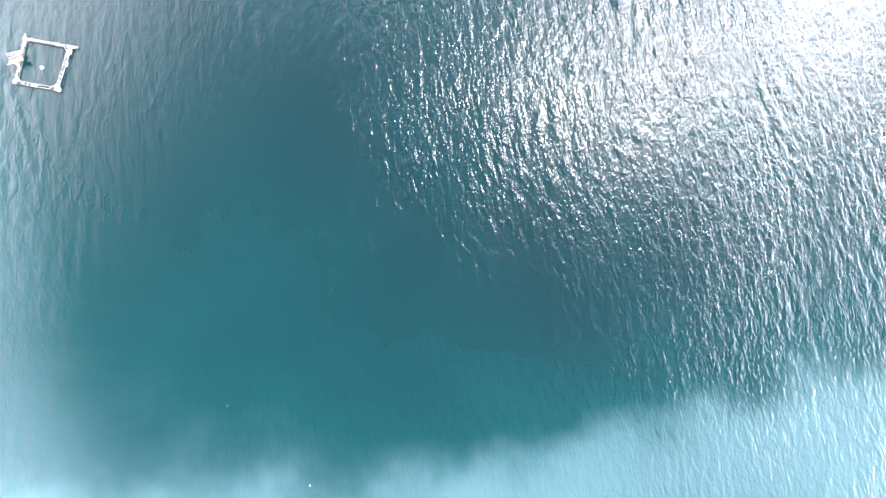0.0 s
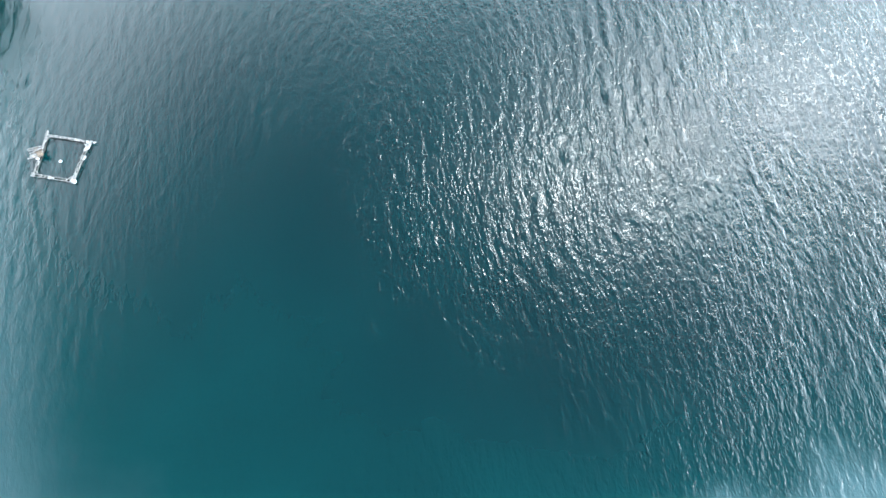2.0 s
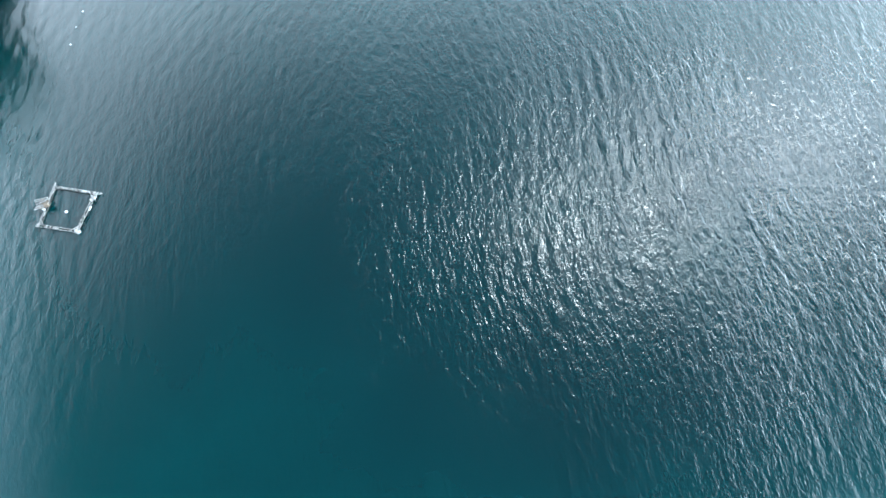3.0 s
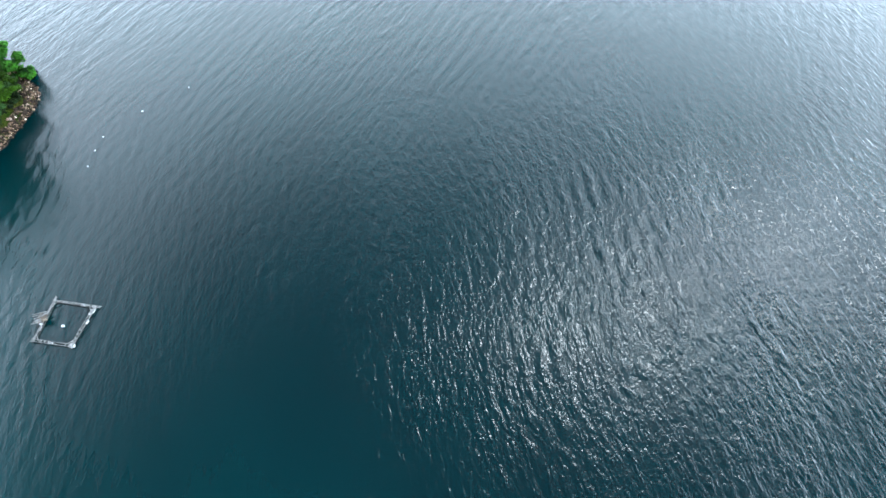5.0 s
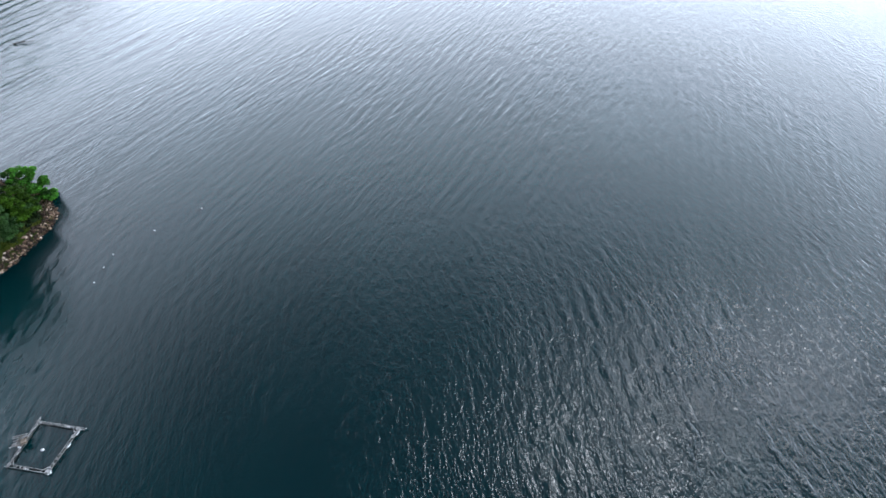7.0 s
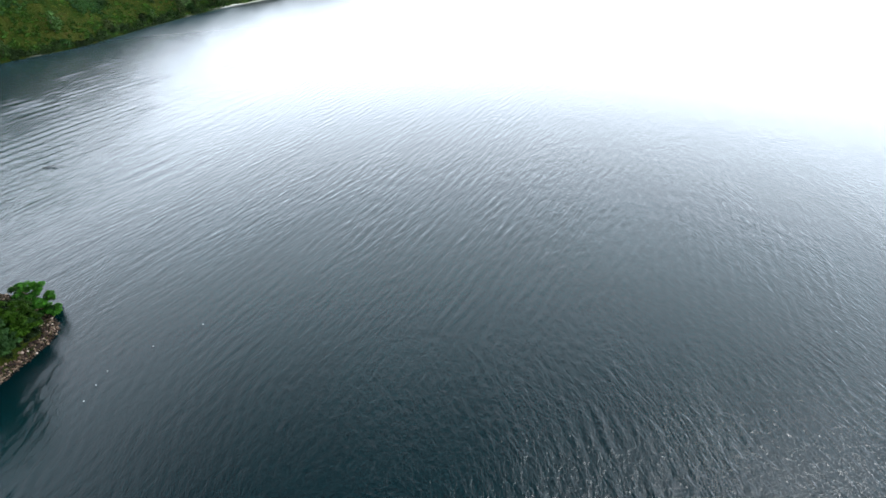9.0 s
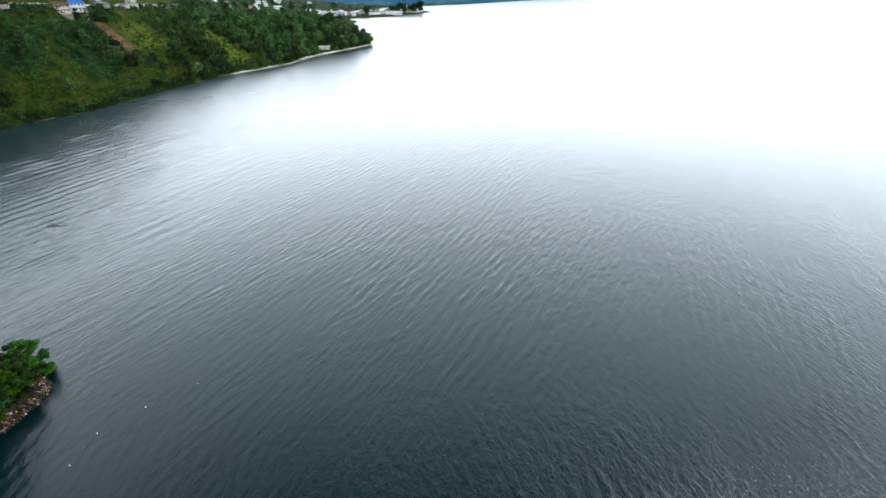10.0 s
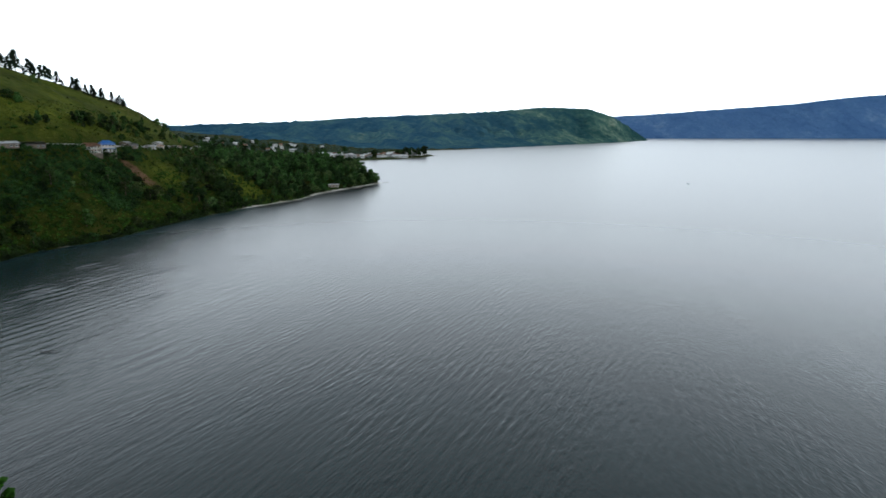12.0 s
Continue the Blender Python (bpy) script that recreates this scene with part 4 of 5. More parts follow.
# Out of view; inferred from the dark reflection and added to produce it.
TALL_TREES = [(-80.5, 68.5, 20.0, 10.0, 84), (-86.0, 74.0, 23.0, 12.0, 85), (-88.0, 64.0, 24.0, 12.0, 88), (-94.0, 78.0, 24.0, 13.0, 89), (-84.0, 56.0, 19.0, 11.0, 87), (-77.4, 62.6, 21.0, 8.5, 93), (-79.2, 57.4, 20.0, 9.0, 94), (-82.0, 50.0, 20.0, 10.0, 95)]
for x, y, h, w, seed in TALL_TREES:
    t = tree("tree", seed, h, w, 60, 60, 0.5, LEAF, "tall dense green tree behind the rocky headland", 0.05, 8, (0.13, 0.2), "tall trees behind the headland", 0.6)
    t.location = (x, y, ground_at(x, y) - 0.1)


# ---- the fish cage ----
def fish_cage():
    """A floating square of bleached poles with planks, foam floats and a heap of timber on one side."""
    rng = np.random.RandomState(91)
    A, B, C, D = (Vector((x, y, 0.28)) for x, y in ((-49.6, 30.4), (-43.9, 29.4), (-50.25, 24.85), (-45.1, 24.0)))
    mid = (A + B + C + D) / 4
    mid.z = 0
    top = tagged(new("fish_cage"), "floating square fish cage of bleached poles and white floats", "fish cage")
    top.location = mid
    def side(p, q, inner, wide, planks, over=(0.4, 0.4)):
        """Two long poles from p to q, with planks and float blocks across."""
        way = (q - p).normalized()
        out = Vector((-way.y, way.x, 0)) * (1 if inner else -1)
        for k in (0, wide):
            a, b = p - way * over[0] * rng.uniform(0.6, 1.2) + out * k - mid, q + way * over[1] * rng.uniform(0.6, 1.2) + out * k - mid
            part("pole", rod_bm(a, b, 0.048, 0.04, 8), BAMBOO, top)
        length = (q - p).length
        turn = math.degrees(math.atan2(way.y, way.x))
        for i in range(planks):
            c = p + way * (length * (i + 0.5) / planks + rng.uniform(-0.12, 0.12)) + out * wide / 2 - mid
            if rng.uniform() < 0.55:
                bm = box_bm(rng.uniform(0.14, 0.36), wide + 0.06, 0.07, c.x, c.y, 0.36, 0.015, turn + rng.uniform(-6, 6))
                part("plank", bm, BAMBOO, top)
            if rng.uniform() < 0.22:
                bm = bmesh.new()
                m = Matrix.Translation((c.x, c.y, 0.06)) @ pose(0, 0, 0, 0, 90, turn).to_3x3().to_4x4()
                bmesh.ops.create_cone(bm, cap_ends=True, segments=10, radius1=0.14, radius2=0.14, depth=0.55, matrix=m)
                part("float_drum", bm, PLASTIC_WHITE, top, "white plastic drum")
    side(A, B, False, 0.18, 8, (0.2, 0.9))
    side(B, D, False, 0.3, 12, (0.1, 0.15))
    side(C, D, True, 0.28, 11, (0.25, 0.1))
    side(A, C, True, 0.13, 5, (0.45, 0.1))
    # corner braces
    for c, p, q in ((B, A, D), (D, B, C), (C, A, D), (A, B, C)):
        a, b = c + (p - c).normalized() * 1.0 - mid, c + (q - c).normalized() * 1.0 - mid
        part("brace", rod_bm(a + Vector((0, 0, 0.1)), b + Vector((0, 0, 0.1)), 0.05, 0.05, 8), BAMBOO, top)
    for c in (B, D, C):
        bm = box_bm(0.36, 0.36, 0.08, c.x - mid.x + (mid.x - c.x) * 0.07, c.y - mid.y + (mid.y - c.y) * 0.07, 0.42, 0.02, 80)
        part("corner_platform", bm, BAMBOO, top)
    # small deck with timber sticking out over the water on the shore side
    h = A * 0.52 + C * 0.48 - mid
    part("deck", box_bm(1.3, 1.0, 0.1, h.x - 0.25, h.y, 0.4, 0.02, 80), WOOD_DARK, top, "dark weathered deck")
    for i in range(6):
        y = h.y - 0.55 + 0.22 * i
        a = Vector((h.x + 0.25 + rng.uniform(-0.2, 0.3), y + 0.3, 0.62 + 0.05 * (i % 2)))
        b = Vector((h.x - 1.05 + rng.uniform(-0.35, 0.2), y - 0.15 + rng.uniform(-0.1, 0.1), 0.56 + 0.08 * (i % 2)))
        part("timber", rod_bm(a, b, 0.075, 0.06, 8), BAMBOO, top, "pale timber length")
    part("crate", box_bm(0.55, 0.5, 0.4, h.x + 0.35, h.y - 0.15, 0.5, 0.03, 30), WOOD_DARK, top, "dark crate")
    part("bucket", rod_bm((h.x + 0.15, h.y - 0.8, 0.45), (h.x + 0.15, h.y - 0.8, 0.75), 0.1, 0.13, 12), PLASTIC_WHITE, top, "white bucket")
    # net hanging from the inner poles
    bm = bmesh.new()
    ring = [v - mid for v in (A + (mid - A) * 0.09, B + (mid - B) * 0.1, D + (mid - D) * 0.1, C + (mid - C) * 0.09)]
    up = [bm.verts.new((v.x, v.y, 0.22)) for v in ring]
    dn = [bm.verts.new((v.x * 0.99, v.y * 0.99, -1.2)) for v in ring]
    for i in range(4):
        bm.faces.new((up[i], up[(i + 1) % 4], dn[(i + 1) % 4], dn[i]))
    bmesh.ops.solidify(bm, geom=bm.faces[:], thickness=0.03)
    part("net", bm, NETTING, top, "dark wet net")
    return top


fish_cage()


def lathe_bm(profile, sides=14):
    """A turned body from (radius, height) pairs."""
    bm = bmesh.new()
    rings = [[bm.verts.new((r * math.cos(2 * math.pi * i / sides), r * math.sin(2 * math.pi * i / sides), z)) for i in range(sides)] for r, z in profile]
    for a, b in zip(rings, rings[1:]):
        for i in range(sides):
            bm.faces.new((a[i], a[(i + 1) % sides], b[(i + 1) % sides], b[i]))
    bm.faces.new(rings[0][::-1])
    bm.faces.new(rings[-1])
    return bm


def buoy(r, label, group=""):
    top = tagged(new("buoy"), label, "buoy", group)
    part("body", lathe_bm([(r * 0.3, -r * 0.6), (r * 0.85, -r * 0.4), (r, 0), (r * 0.88, r * 0.42), (r * 0.4, r * 0.72), (r * 0.12, r * 0.78)]), PLASTIC_WHITE, top)
    part("eyelet", lathe_bm([(r * 0.12, r * 0.74), (r * 0.16, r * 0.9), (r * 0.08, r * 1.0)], 8), PLASTIC_WHITE, top)
    return top


b = buoy(0.24, "white oval buoy floating inside the fish cage")
b.location, b.scale = (-47.35, 26.85, 0.05), (0.9, 0.75, 0.8)
first_float = buoy(0.11, "small white net float on the water", "net floats")
first_float.location = (-52.5, 58.6, 0.06)
for x, y in ((-52.8, 55.8), (-52.9, 52.7), (-41.7, 69.4), (-47.9, 64.0)):
    copy_thing(first_float, pose(x, y, 0.06, 0, 0, x * 40))
for x, y in ((-14.3, -20.4), (-23.7, -11.9)):
    t = copy_thing(first_float, pose(x, y, 0.0, 0, 0, 20))
    t.scale = (0.6, 0.6, 0.6)


def drift_branch():
    pts = [(-2.5, 0.5, 0.05), (-1.7, -0.35, 0.12), (-0.6, 0.25, 0.16), (0.5, 0.75, 0.2), (1.5, 0.35, 0.14), (2.6, 0.95, 0.08)]
    bm = bmesh.new()
    for i, (p, q) in enumerate(zip(pts, pts[1:])):
        rod_bm(p, q, 0.17 - 0.02 * i, 0.15 - 0.02 * i, 8, bm)
    top = tagged(new("driftwood"), "dark crooked driftwood branch floating on the lake", "driftwood")
    part("stem", bm, DRIFTWOOD, top)
    part("twig", rod_bm((0.5, 0.28, 0.12), (1.2, -0.25, 0.3), 0.06, 0.02, 6), DRIFTWOOD, top)
    top.matrix_world = pose(-109.5, 136.5, 0.14, 0, 0, 4)
    return top


drift_branch()


# ---- buildings ----
def roof_bm(w, d, rise, over, z, hip=0.0, thick=0.12):
    """A pitched roof with the ridge along x; hip draws the ridge ends in."""
    bm = bmesh.new()
    x, y, rx = w / 2 + over, d / 2 + over, w / 2 + over - hip
    low = [bm.verts.new(p) for p in ((-x, -y, z), (x, -y, z), (x, y, z), (-x, y, z))]
    r = [bm.verts.new((-rx, 0, z + rise)), bm.verts.new((rx, 0, z + rise))]
    bm.faces.new((low[0], low[1], r[1], r[0]))
    bm.faces.new((low[2], low[3], r[0], r[1]))
    if hip:
        bm.faces.new((low[1], low[2], r[1]))
        bm.faces.new((low[3], low[0], r[0]))
    bmesh.ops.solidify(bm, geom=bm.faces[:], thickness=thick)
    return bm


def walls_bm(w, d, h, gable=0.0, z=0.0):
    """Four walls with thickness and, if wanted, gables."""
    bm = box_bm(w, 0.2, h, 0, -d / 2 + 0.1, z)
    box_bm(w, 0.2, h, 0, d / 2 - 0.1, z, bm=bm)
    for sx in (-1, 1):
        box_bm(0.2, d - 0.4, h, sx * (w / 2 - 0.1), 0, z, bm=bm)
        if gable:
            x0, x1 = sx * (w / 2 - 0.2), sx * w / 2
            v = [bm.verts.new((x, y, zz)) for x in (x0, x1) for y, zz in ((-d / 2, z + h), (d / 2, z + h), (0, z + h + gable))]
            bm.faces.new(v[:3])
            bm.faces.new(v[3:][::-1])
            bm.faces.new((v[0], v[3], v[5], v[2]))
            bm.faces.new((v[1], v[2], v[5], v[4]))
    box_bm(w - 0.3, d - 0.3, 0.15, 0, 0, z, bm=bm)
    return bm


def window(parent, x, y, z, w, h, turn=0.0, frame_mat=None):
    """A window set proud of a wall: frame, pane, sill."""
    f = bmesh.new()
    for sx in (-1, 1):
        box_bm(0.09, 0.1, h, sx * (w / 2 - 0.045), 0, 0, bm=f)
    for zz in (0, h - 0.09):
        box_bm(w - 0.18, 0.1, 0.09, 0, 0, zz, bm=f)
    win = part("window", f, frame_mat or WALL_WHITE, parent)
    win.matrix_basis = pose(x, y, z, 0, 0, turn)
    part("pane", box_bm(w - 0.16, 0.04, h - 0.16, 0, -0.02, 0.08), GLASS_DARK, win)
    part("sill", box_bm(w + 0.15, 0.22, 0.07, 0, -0.03, -0.072), WALL_GREY, win)
    return win


def house(w, d, h, storeys, wall, roof, label, category="house", rise=1.8, hip=0.0, group="", windows=3, veranda=False, name="house"):
    """Walls, floors, roof, windows and a door; its front faces -y. A veranda gives each storey an awning on posts."""
    top = tagged(new(name), label, category, group)
    total = h * storeys
    part("wall", walls_bm(w, d, total, 0 if hip else rise * 0.9, -2.5 if veranda else -0.6), wall, top)
    part("roof", roof_bm(w, d, rise, 0.6, total - (2.5 if veranda else 0.6) + 0.02, hip), roof, top)
    z0 = -2.5 if veranda else -0.6
    for s in range(storeys):
        z = z0 + s * h
        for i in range(windows):
            x = (i - (windows - 1) / 2) * w / windows
            if s == 0 and i == windows // 2:
                door = part("door", box_bm(1.0, 0.1, 2.1, x, -d / 2 - 0.052, max(z, z0) + 0.1), WOOD_DARK, top)
                part("handle", rod_bm((x + 0.35, -d / 2 - 0.15, z + 1.1), (x + 0.35, -d / 2 - 0.1, z + 1.1), 0.04, 0.04, 6), CONCRETE, door)
            else:
                window(top, x, -d / 2 - 0.06, z + h * 0.35, w / windows * 0.5, h * 0.42)
        if windows > 1:
            for sx in (-1, 1):
                window(top, sx * (w / 2 + 0.06), 0, z + h * 0.35, d * 0.3, h * 0.42, 90 * sx)
        if veranda:
            bm = bmesh.new()
            v = [bm.verts.new(p) for p in ((-w / 2 - 0.4, -d / 2, z + h * 0.95), (w / 2 + 0.4, -d / 2, z + h * 0.95), (w / 2 + 0.4, -d / 2 - 1.4, z + h * 0.76), (-w / 2 - 0.4, -d / 2 - 1.4, z + h * 0.76))]
            bm.faces.new(v)
            bmesh.ops.solidify(bm, geom=bm.faces[:], thickness=0.1)
            part("awning", bm, roof, top)
            part("balcony", box_bm(w + 0.6, 2.3, 0.2, 0, -d / 2 - 1.16, z - 0.2), CONCRETE, top)
            rail = box_bm(w + 0.5, 0.07, 0.09, 0, -d / 2 - 2.2, z + 0.85)
            for k in range(9):
                box_bm(0.06, 0.05, 0.85, (k - 4) * w / 8.3, -d / 2 - 2.2, z, bm=rail)
            part("railing", rail, WALL_WHITE, top)
            for k in range(4):
                part("post", box_bm(0.16, 0.16, h * 0.72, (k - 1.5) * w / 3.1, -d / 2 - 2.1, z), CONCRETE, top)
    if veranda:
        part("foundation", box_bm(w, d + 2.2, 5.0, 0, -1.1, z0 - 5.21), WOOD_DARK, top)
    return top


def put(ob, x, y, z, facing):
    """Stands a building at a place, its front turned towards the compass angle facing (0: -y)."""
    ob.matrix_world = pose(x, y, z, 0, 0, facing)
    return ob


# road along the slope, with its parapet
def ribbon(line, half, lift, name, material, thick):
    p = np.array(line, float)
    t = np.gradient(p[:, :2], axis=0)
    t /= np.linalg.norm(t, axis=1)[:, None]
    nrm = np.column_stack([-t[:, 1], t[:, 0]])
    bm = bmesh.new()
    rows = [[bm.verts.new((q[0] + n_[0] * k, q[1] + n_[1] * k, q[2] + lift)) for k in (-half, 0, half)] for q, n_ in zip(p, nrm)]
    for a, b in zip(rows, rows[1:]):
        for i in range(2):
            bm.faces.new((a[i], a[i + 1], b[i + 1], b[i]))
    bmesh.ops.solidify(bm, geom=bm.faces[:], thickness=thick)
    me = bpy.data.meshes.new(name)
    bm.to_mesh(me)
    bm.free()
    me.materials.append(material)
    return new(name, me)


def fine_line(line, step):
    p = np.array(line, float)
    d = np.concatenate([[0], np.cumsum(np.hypot(*np.diff(p[:, :2], axis=0).T))])
    t = np.arange(0, d[-1], step)
    return np.stack([np.interp(t, d, p[:, i]) for i in range(3)], 1)


road_points = fine_line(ROAD_LINE, 6.0)
tagged(ribbon(road_points, 3.2, 0.35, "road", ASPHALT, 0.3), "narrow asphalt road cut along the hillside", "road", kind="structure")
rail_points = road_points[(road_points[:, 1] > 262)]
wall_top = tagged(new("parapet"), "pale concrete road parapet with posts along the slope", "parapet", kind="")
t = np.gradient(rail_points[:, :2], axis=0)
t /= np.linalg.norm(t, axis=1)[:, None]
edge = rail_points + np.column_stack([t[:, 1] * 3.8, -t[:, 0] * 3.8, np.full(len(t), 0.2)])
for a, b in zip(edge, edge[1:]):
    way = b - a
    turn = math.degrees(math.atan2(way[1], way[0]))
    m = (a + b) / 2
    part("rail", rod_bm((a[0], a[1], a[2] + 0.85), (b[0], b[1], b[2] + 0.85), 0.13, 0.13, 6), CONCRETE, wall_top)
    part("post", box_bm(0.3, 0.3, 1.5, a[0], a[1], a[2] - 0.5, 0.03, turn), CONCRETE, wall_top)
    part("panel", box_bm(math.hypot(way[0], way[1]) - 0.32, 0.18, 0.62, m[0], m[1], m[2] + 0.05, 0.0, turn), CONCRETE, wall_top)

# the roadside houses, fronts towards the lake
blue = house(8.2, 6.0, 2.8, 2, WALL_WHITE, ROOF_BLUE, "two-storey white roadside house with bright blue hipped roof", rise=2.2, hip=2.6, veranda=True, windows=4)
put(blue, -233.4, 372.6, 48.6, 48)
brown = house(10.0, 6.0, 2.4, 2, WALL_CREAM, ROOF_RUST, "cream two-storey roadside restaurant with tiered rust-brown roofs", "restaurant", rise=1.9, hip=2.2, veranda=True, windows=5, name="restaurant")
put(brown, -237.2, 360.8, 48.4, 52)
long_a = house(13.0, 6.0, 2.7, 1, WOOD_DARK, ROOF_ZINC, "long low dark timber house with pale zinc roof beside the road", rise=1.3, windows=5)
put(long_a, -242.0, 315.0, 50.6, 60)
put(copy_thing(long_a, pose(0, 0, 0)), -243.5, 297.0, 51.4, 60)
tagged(long_a, group="roadside houses")
shack = house(7.0, 5.0, 2.8, 1, WOOD_DARK, ROOF_ZINC, "small roadside shack with a zinc roof", "shack", rise=1.1, windows=3, group="roadside shacks", name="shack")
shack_rust = house(6.0, 5.0, 2.8, 1, WALL_CREAM, ROOF_RUST, "small roadside shack with a rusty roof", "shack", rise=1.2, windows=3, group="roadside shacks", name="shack")
shack_pale = house(8.0, 5.0, 2.5, 1, WALL_GREY, ROOF_WHITE, "small grey roadside shack with a pale sheet roof", "shack", rise=1.1, windows=3, group="roadside shacks", name="shack")
put(shack, -231.5, 399, 47.8, 80)
put(shack_pale, -231.5, 424, 46.6, 85)
put(shack_rust, -233.0, 441, 45.9, 95)
for src, x, y, z, a in ((shack_pale, -236, 456, 45.4, 100), (shack, -240, 478, 44.6, 100), (shack_rust, -246, 499, 43.9, 105), (shack_pale, -249, 522, 43.2, 105),
                        (shack, -257, 556, 42.0, 108), (shack_pale, -240, 452, 48.6, 95), (shack, -243, 411, 49.2, 90), (shack, -268, 590, 40.8, 112)):
    copy_thing(src, pose(x, y, z, 0, 0, a))

# hut, boat and jetty by the point
hut = house(10.0, 5.0, 2.6, 1, WALL_CREAM, ROOF_WHITE, "small cream beach hut with a pale roof at the water's edge", "hut", rise=0.9, windows=3, name="hut")
put(hut, -114.0, 550.5, max(ground_at(-114, 550.5), 0.9) + 0.6, 14)


def boat(length, name, label, roofed=True, paint=None):
    """An open wooden boat with pointed ends, thwarts and, if wanted, a roof on posts."""
    top = tagged(new(name), label, "boat")
    bm = bmesh.new()
    rows = []
    for i in range(9):
        u = -1 + i / 4
        w = length * 0.13 * (1 - abs(u) ** 2.4) + 0.05
        z = 0.35 + 0.35 * u * u
        rows.append([bm.verts.new(p) for p in ((u * length / 2, -w, z), (u * length / 2, -w * 0.7, -0.15), (u * length / 2, 0, -0.3), (u * length / 2, w * 0.7, -0.15), (u * length / 2, w, z))])
    for a, b in zip(rows, rows[1:]):
        for k in range(4):
            bm.faces.new((a[k], b[k], b[k + 1], a[k + 1]))
    bmesh.ops.solidify(bm, geom=bm.faces[:], thickness=0.06)
    part("hull", bm, paint or BOAT_PAINT, top)
    for u in (-0.5, 0, 0.5):
        part("thwart", box_bm(0.3, length * 0.2, 0.06, u * length / 2, 0, 0.2), WOOD_DARK, top)
    if roofed:
        part("canopy", roof_bm(length * 0.5, length * 0.2, 0.25, 0.1, 1.9, 0, 0.06), ROOF_ZINC, top)
        for sx in (-1, 1):
            for sy in (-1, 1):
                part("post", rod_bm((sx * length * 0.22, sy * length * 0.09, 0.2), (sx * length * 0.22, sy * length * 0.09, 1.95), 0.05, 0.05, 6), WOOD_DARK, top)
    return top


boat(9.0, "boat", "dark roofed wooden boat moored at the beach", paint=WOOD_DARK).matrix_world = pose(-91.5, 571.0, 0.1, 0, 0, 35)
boat(10.0, "boat", "pale passenger boat far out on the lake").matrix_world = pose(359.4, 1738, 0.05, 0, 0, 15)
boat(4.2, "canoe", "small canoe alone on the open lake", False).matrix_world = pose(284.3, 614, 0.05, 0, 0, 5)


def jetty(x, y, turn, length, label):
    top = tagged(new("jetty"), label, "jetty")
    for i in range(int(length / 0.5)):
        part("plank", box_bm(0.44, 1.6, 0.07, i * 0.5, 0, 0.75, 0.01), WOOD_DARK, top)
    for i in range(int(length / 2.5) + 1):
        for sy in (-0.7, 0.7):
            part("pile", rod_bm((i * 2.5, sy, -1.5), (i * 2.5, sy, 0.74), 0.1, 0.1, 7), WOOD_DARK, top)
    top.matrix_world = pose(x, y, 0, 0, 0, turn)
    return top


jetty(-73.5, 628.5, 15, 9.0, "short dark wooden jetty off the tip of the point")

# ---- the lakeside town on the spit ----
rng = np.random.RandomState(101)
kinds = [house(8, 6, 3.0, 1, WALL_WHITE, ROOF_ZINC, "white town house with grey zinc roof", rise=2.0, group="town houses", windows=3),
         house(7, 6, 2.9, 2, WALL_CREAM, ROOF_RUST, "cream two-storey town house with rust-red roof", rise=2.2, group="town houses", windows=3),
         house(9, 7, 3.0, 2, WALL_WHITE, ROOF_WHITE, "white two-storey town house with pale roof", rise=1.8, group="town houses", windows=3),
         house(7, 6, 2.8, 1, WALL_GREY, ROOF_RUST, "low grey town house with rusty roof", rise=2.0, group="town houses", windows=1)]
placed = [False] * 4
spots = []
while len(spots) < 150:
    if len(spots) < 120:
        u = rng.uniform(0, 1)
        x, y = -270 + 225 * u + rng.uniform(-10, 10), 1078 + 215 * u ** 1.2 + rng.uniform(2, 60)
    else:
        x, y = rng.uniform(-660, -300), rng.uniform(1000, 1560)
    if shore_distance(np.array([x]), np.array([y]))[0] > 7 and all(math.hypot(x - a, y - b) > 8.2 for a, b in spots) and not (-160 < x < -74 and 1168 < y < 1212):
        spots.append((x, y))
for i, (x, y) in enumerate(spots):
    k = rng.choice(4, p=[0.34, 0.2, 0.28, 0.18])
    m = pose(x, y, ground_at(x, y) + 0.5, 0, 0, rng.uniform(-30, 50))
    if placed[k]:
        sc = rng.uniform(0.8, 1.25)
        copy_thing(kinds[k], m).scale = (sc, sc, sc)
    else:
        kinds[k].matrix_world, placed[k] = m, True
hall = house(34, 14, 5.0, 1, WALL_WHITE, ROOF_WHITE, "large white harbour hall with a pale roof on the spit", "hall", rise=3.0, windows=7, name="hall")
put(hall, -97, 1195, 2.2, 12)
put(house(22, 11, 4.5, 1, WALL_WHITE, ROOF_WHITE, "white harbour shed with a pale roof", "shed", rise=2.4, windows=5, name="shed"), -135, 1182, 2.0, 10)


def church(x, y):
    top = tagged(new("church"), "white church with a tall pointed tower in the town", "church")
    part("wall", walls_bm(9, 18, 6, 0), WALL_WHITE, top)
    part("roof", roof_bm(18, 9, 4, 0.5, 6.02), ROOF_ZINC, top).rotation_euler = (0, 0, radians(90))
    part("tower", box_bm(4, 4, 13, 0, -10.5, 0, 0.1), WALL_WHITE, top)
    part("spire", rod_bm((0, -10.5, 13), (0, -10.5, 20), 2.6, 0.1, 4), ROOF_WHITE, top, "pale pointed spire")
    for z in (4, 9):
        window(top, 0, -12.56, z, 1.2, 2.2)
    top.matrix_world = pose(x, y, ground_at(x, y), 0, 0, 10)
    top.scale = (0.75, 0.75, 0.75)
    return top


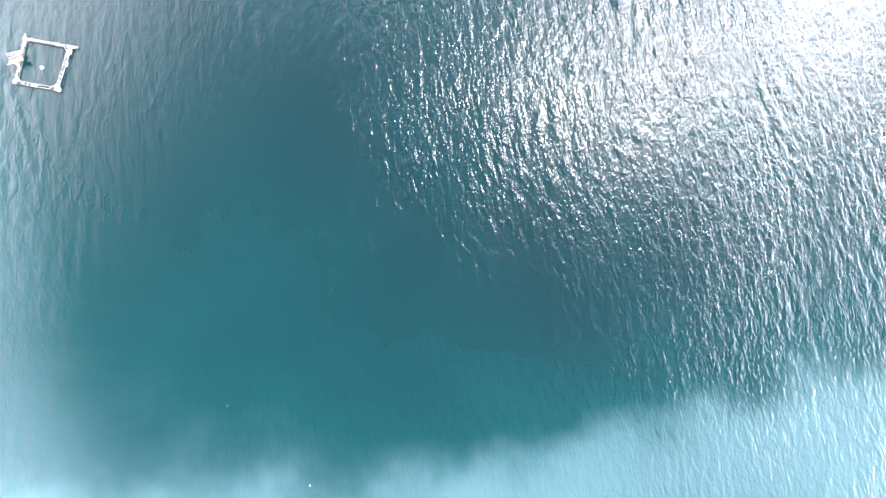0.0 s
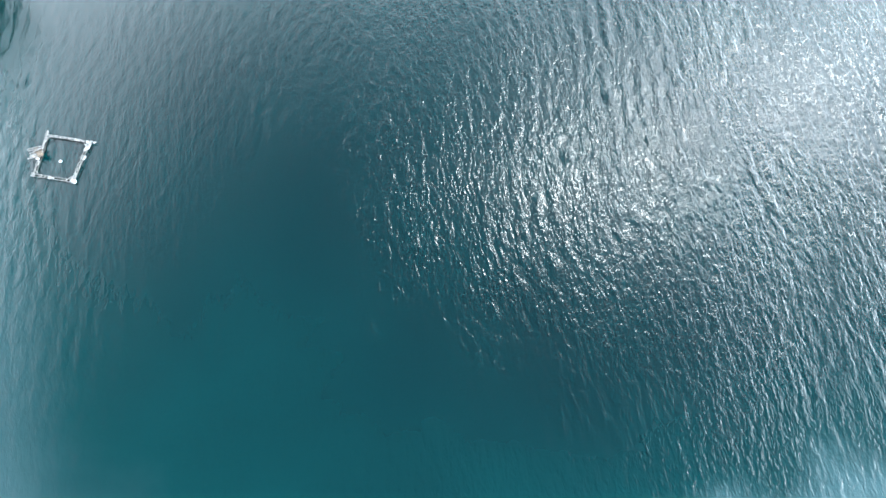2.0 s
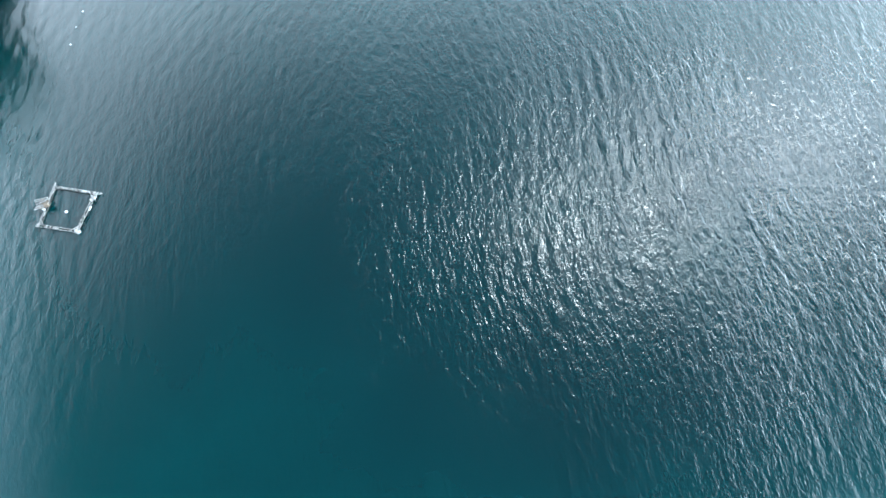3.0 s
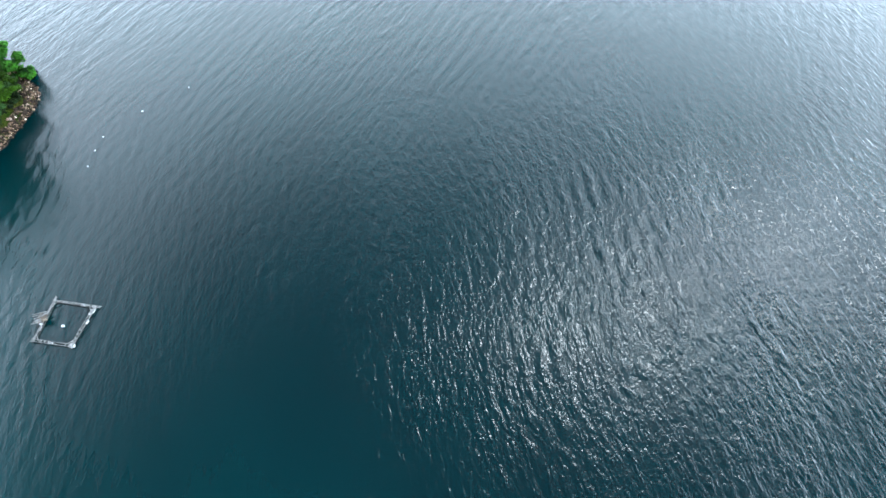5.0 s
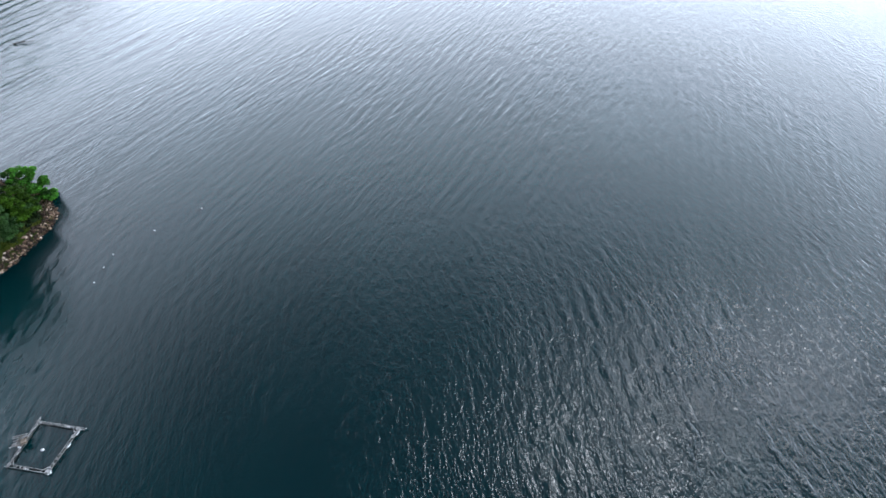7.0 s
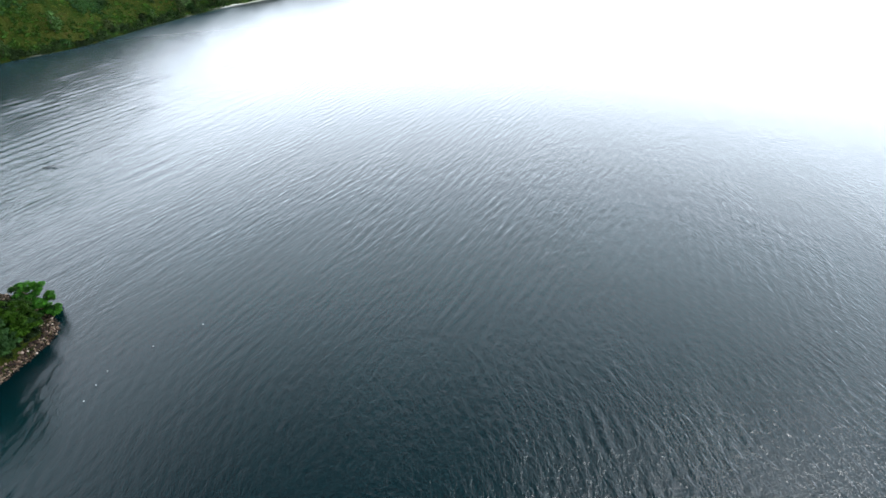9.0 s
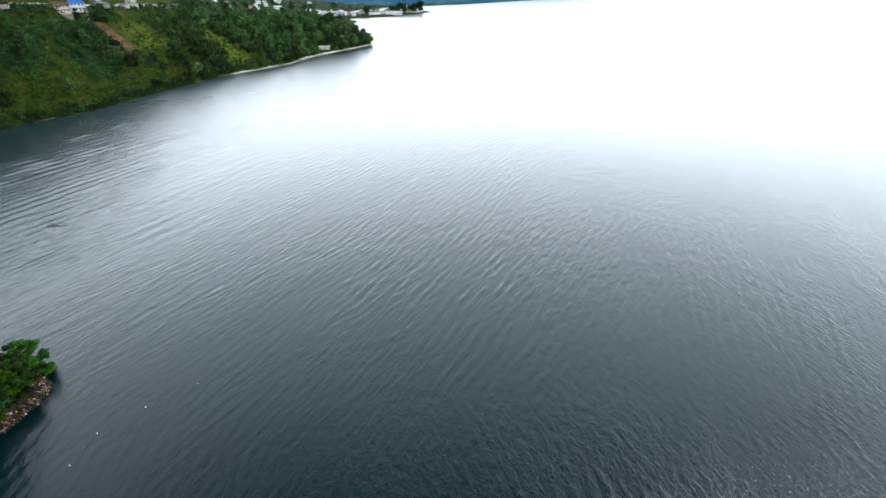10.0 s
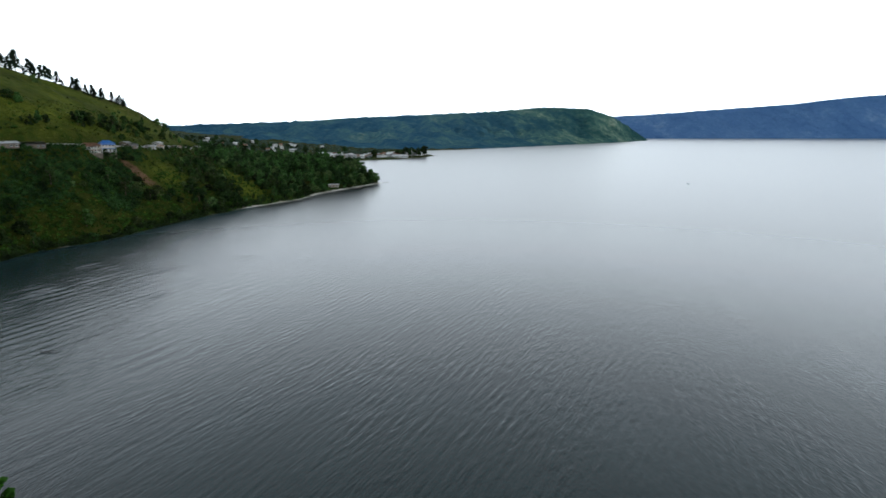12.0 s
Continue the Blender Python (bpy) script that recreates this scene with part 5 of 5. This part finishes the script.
church(-352, 1115)
mast = tagged(new("mast"), "white lattice mast beside the harbour hall", "mast")
for sx, sy in ((-1, -1), (1, -1), (1, 1), (-1, 1)):
    part("leg", rod_bm((sx * 1.4, sy * 1.4, 0), (sx * 0.25, sy * 0.25, 21), 0.14, 0.1, 6), WALL_WHITE, mast)
for z in range(2, 21, 3):
    k = 1.4 - 1.15 * z / 21
    part("brace", rod_bm((-k, -k, z), (k, k, z + 1.5), 0.08, 0.08, 5), WALL_WHITE, mast)
    part("brace", rod_bm((k, -k, z), (-k, k, z + 1.5), 0.08, 0.08, 5), WALL_WHITE, mast)
mast.location = (-70, 1215, ground_at(-70, 1215) - 0.2)

# trees between the houses
TOWN_TREE_LABEL = "dark green tree between the town houses"
town_tree = tree("tree", 121, 11, 10, 14, 30, 1.1, LEAF_UNDER, TOWN_TREE_LABEL, 0.25, group="town trees")
n_town = 0
while n_town < 80:
    u = rng.uniform(0, 1)
    if n_town % 9 == 0:
        x, y = rng.uniform(-95, -45), rng.uniform(1225, 1300)
    elif rng.uniform() < 0.4:
        x, y = -270 + 245 * u + rng.uniform(-10, 8), 1085 + 230 * u ** 1.2 + rng.uniform(2, 75)
    else:
        x, y = rng.uniform(-660, -230), rng.uniform(960, 1500)
    if shore_distance(np.array([x]), np.array([y]))[0] > 4 and all(math.hypot(x - a, y - b) > 7 for a, b in spots):
        m = pose(x, y, ground_at(x, y) - 0.2, 0, 0, rng.uniform(0, 360))
        if n_town:
            t = copy_thing(town_tree, m)
            k = rng.uniform(0.6, 1.4) * (1.5 if n_town % 9 == 0 else 1)
            t.scale = (k, k, k)
        else:
            town_tree.matrix_world = m
        n_town += 1
jetty(-19.0, 1336, 60, 14.0, "long wooden jetty at the end of the town spit")

scatter("woods", "dark green woods and gardens behind the town", "woods", 5200, (-1000, -150, 790, 1690),
        lambda x, y: np.where((shore_distance(x, y) > 6) & (y > 760 + 0.2 * x) & (np.min([np.hypot(x - a, y - b) for a, b in spots], axis=0) > 8), 0.75, 0) * (0.75 + 0.5 * wave_noise(x, y, 120, 61, 2)),
        54, (2.0, 5.0), 12, 1.7, LEAF_TOWN, 0.8)
scatter("shrubs", "low bushes behind the headland's stones, shade put into their colour", "shrubs", 3000, (-100, -64, 36, 92),
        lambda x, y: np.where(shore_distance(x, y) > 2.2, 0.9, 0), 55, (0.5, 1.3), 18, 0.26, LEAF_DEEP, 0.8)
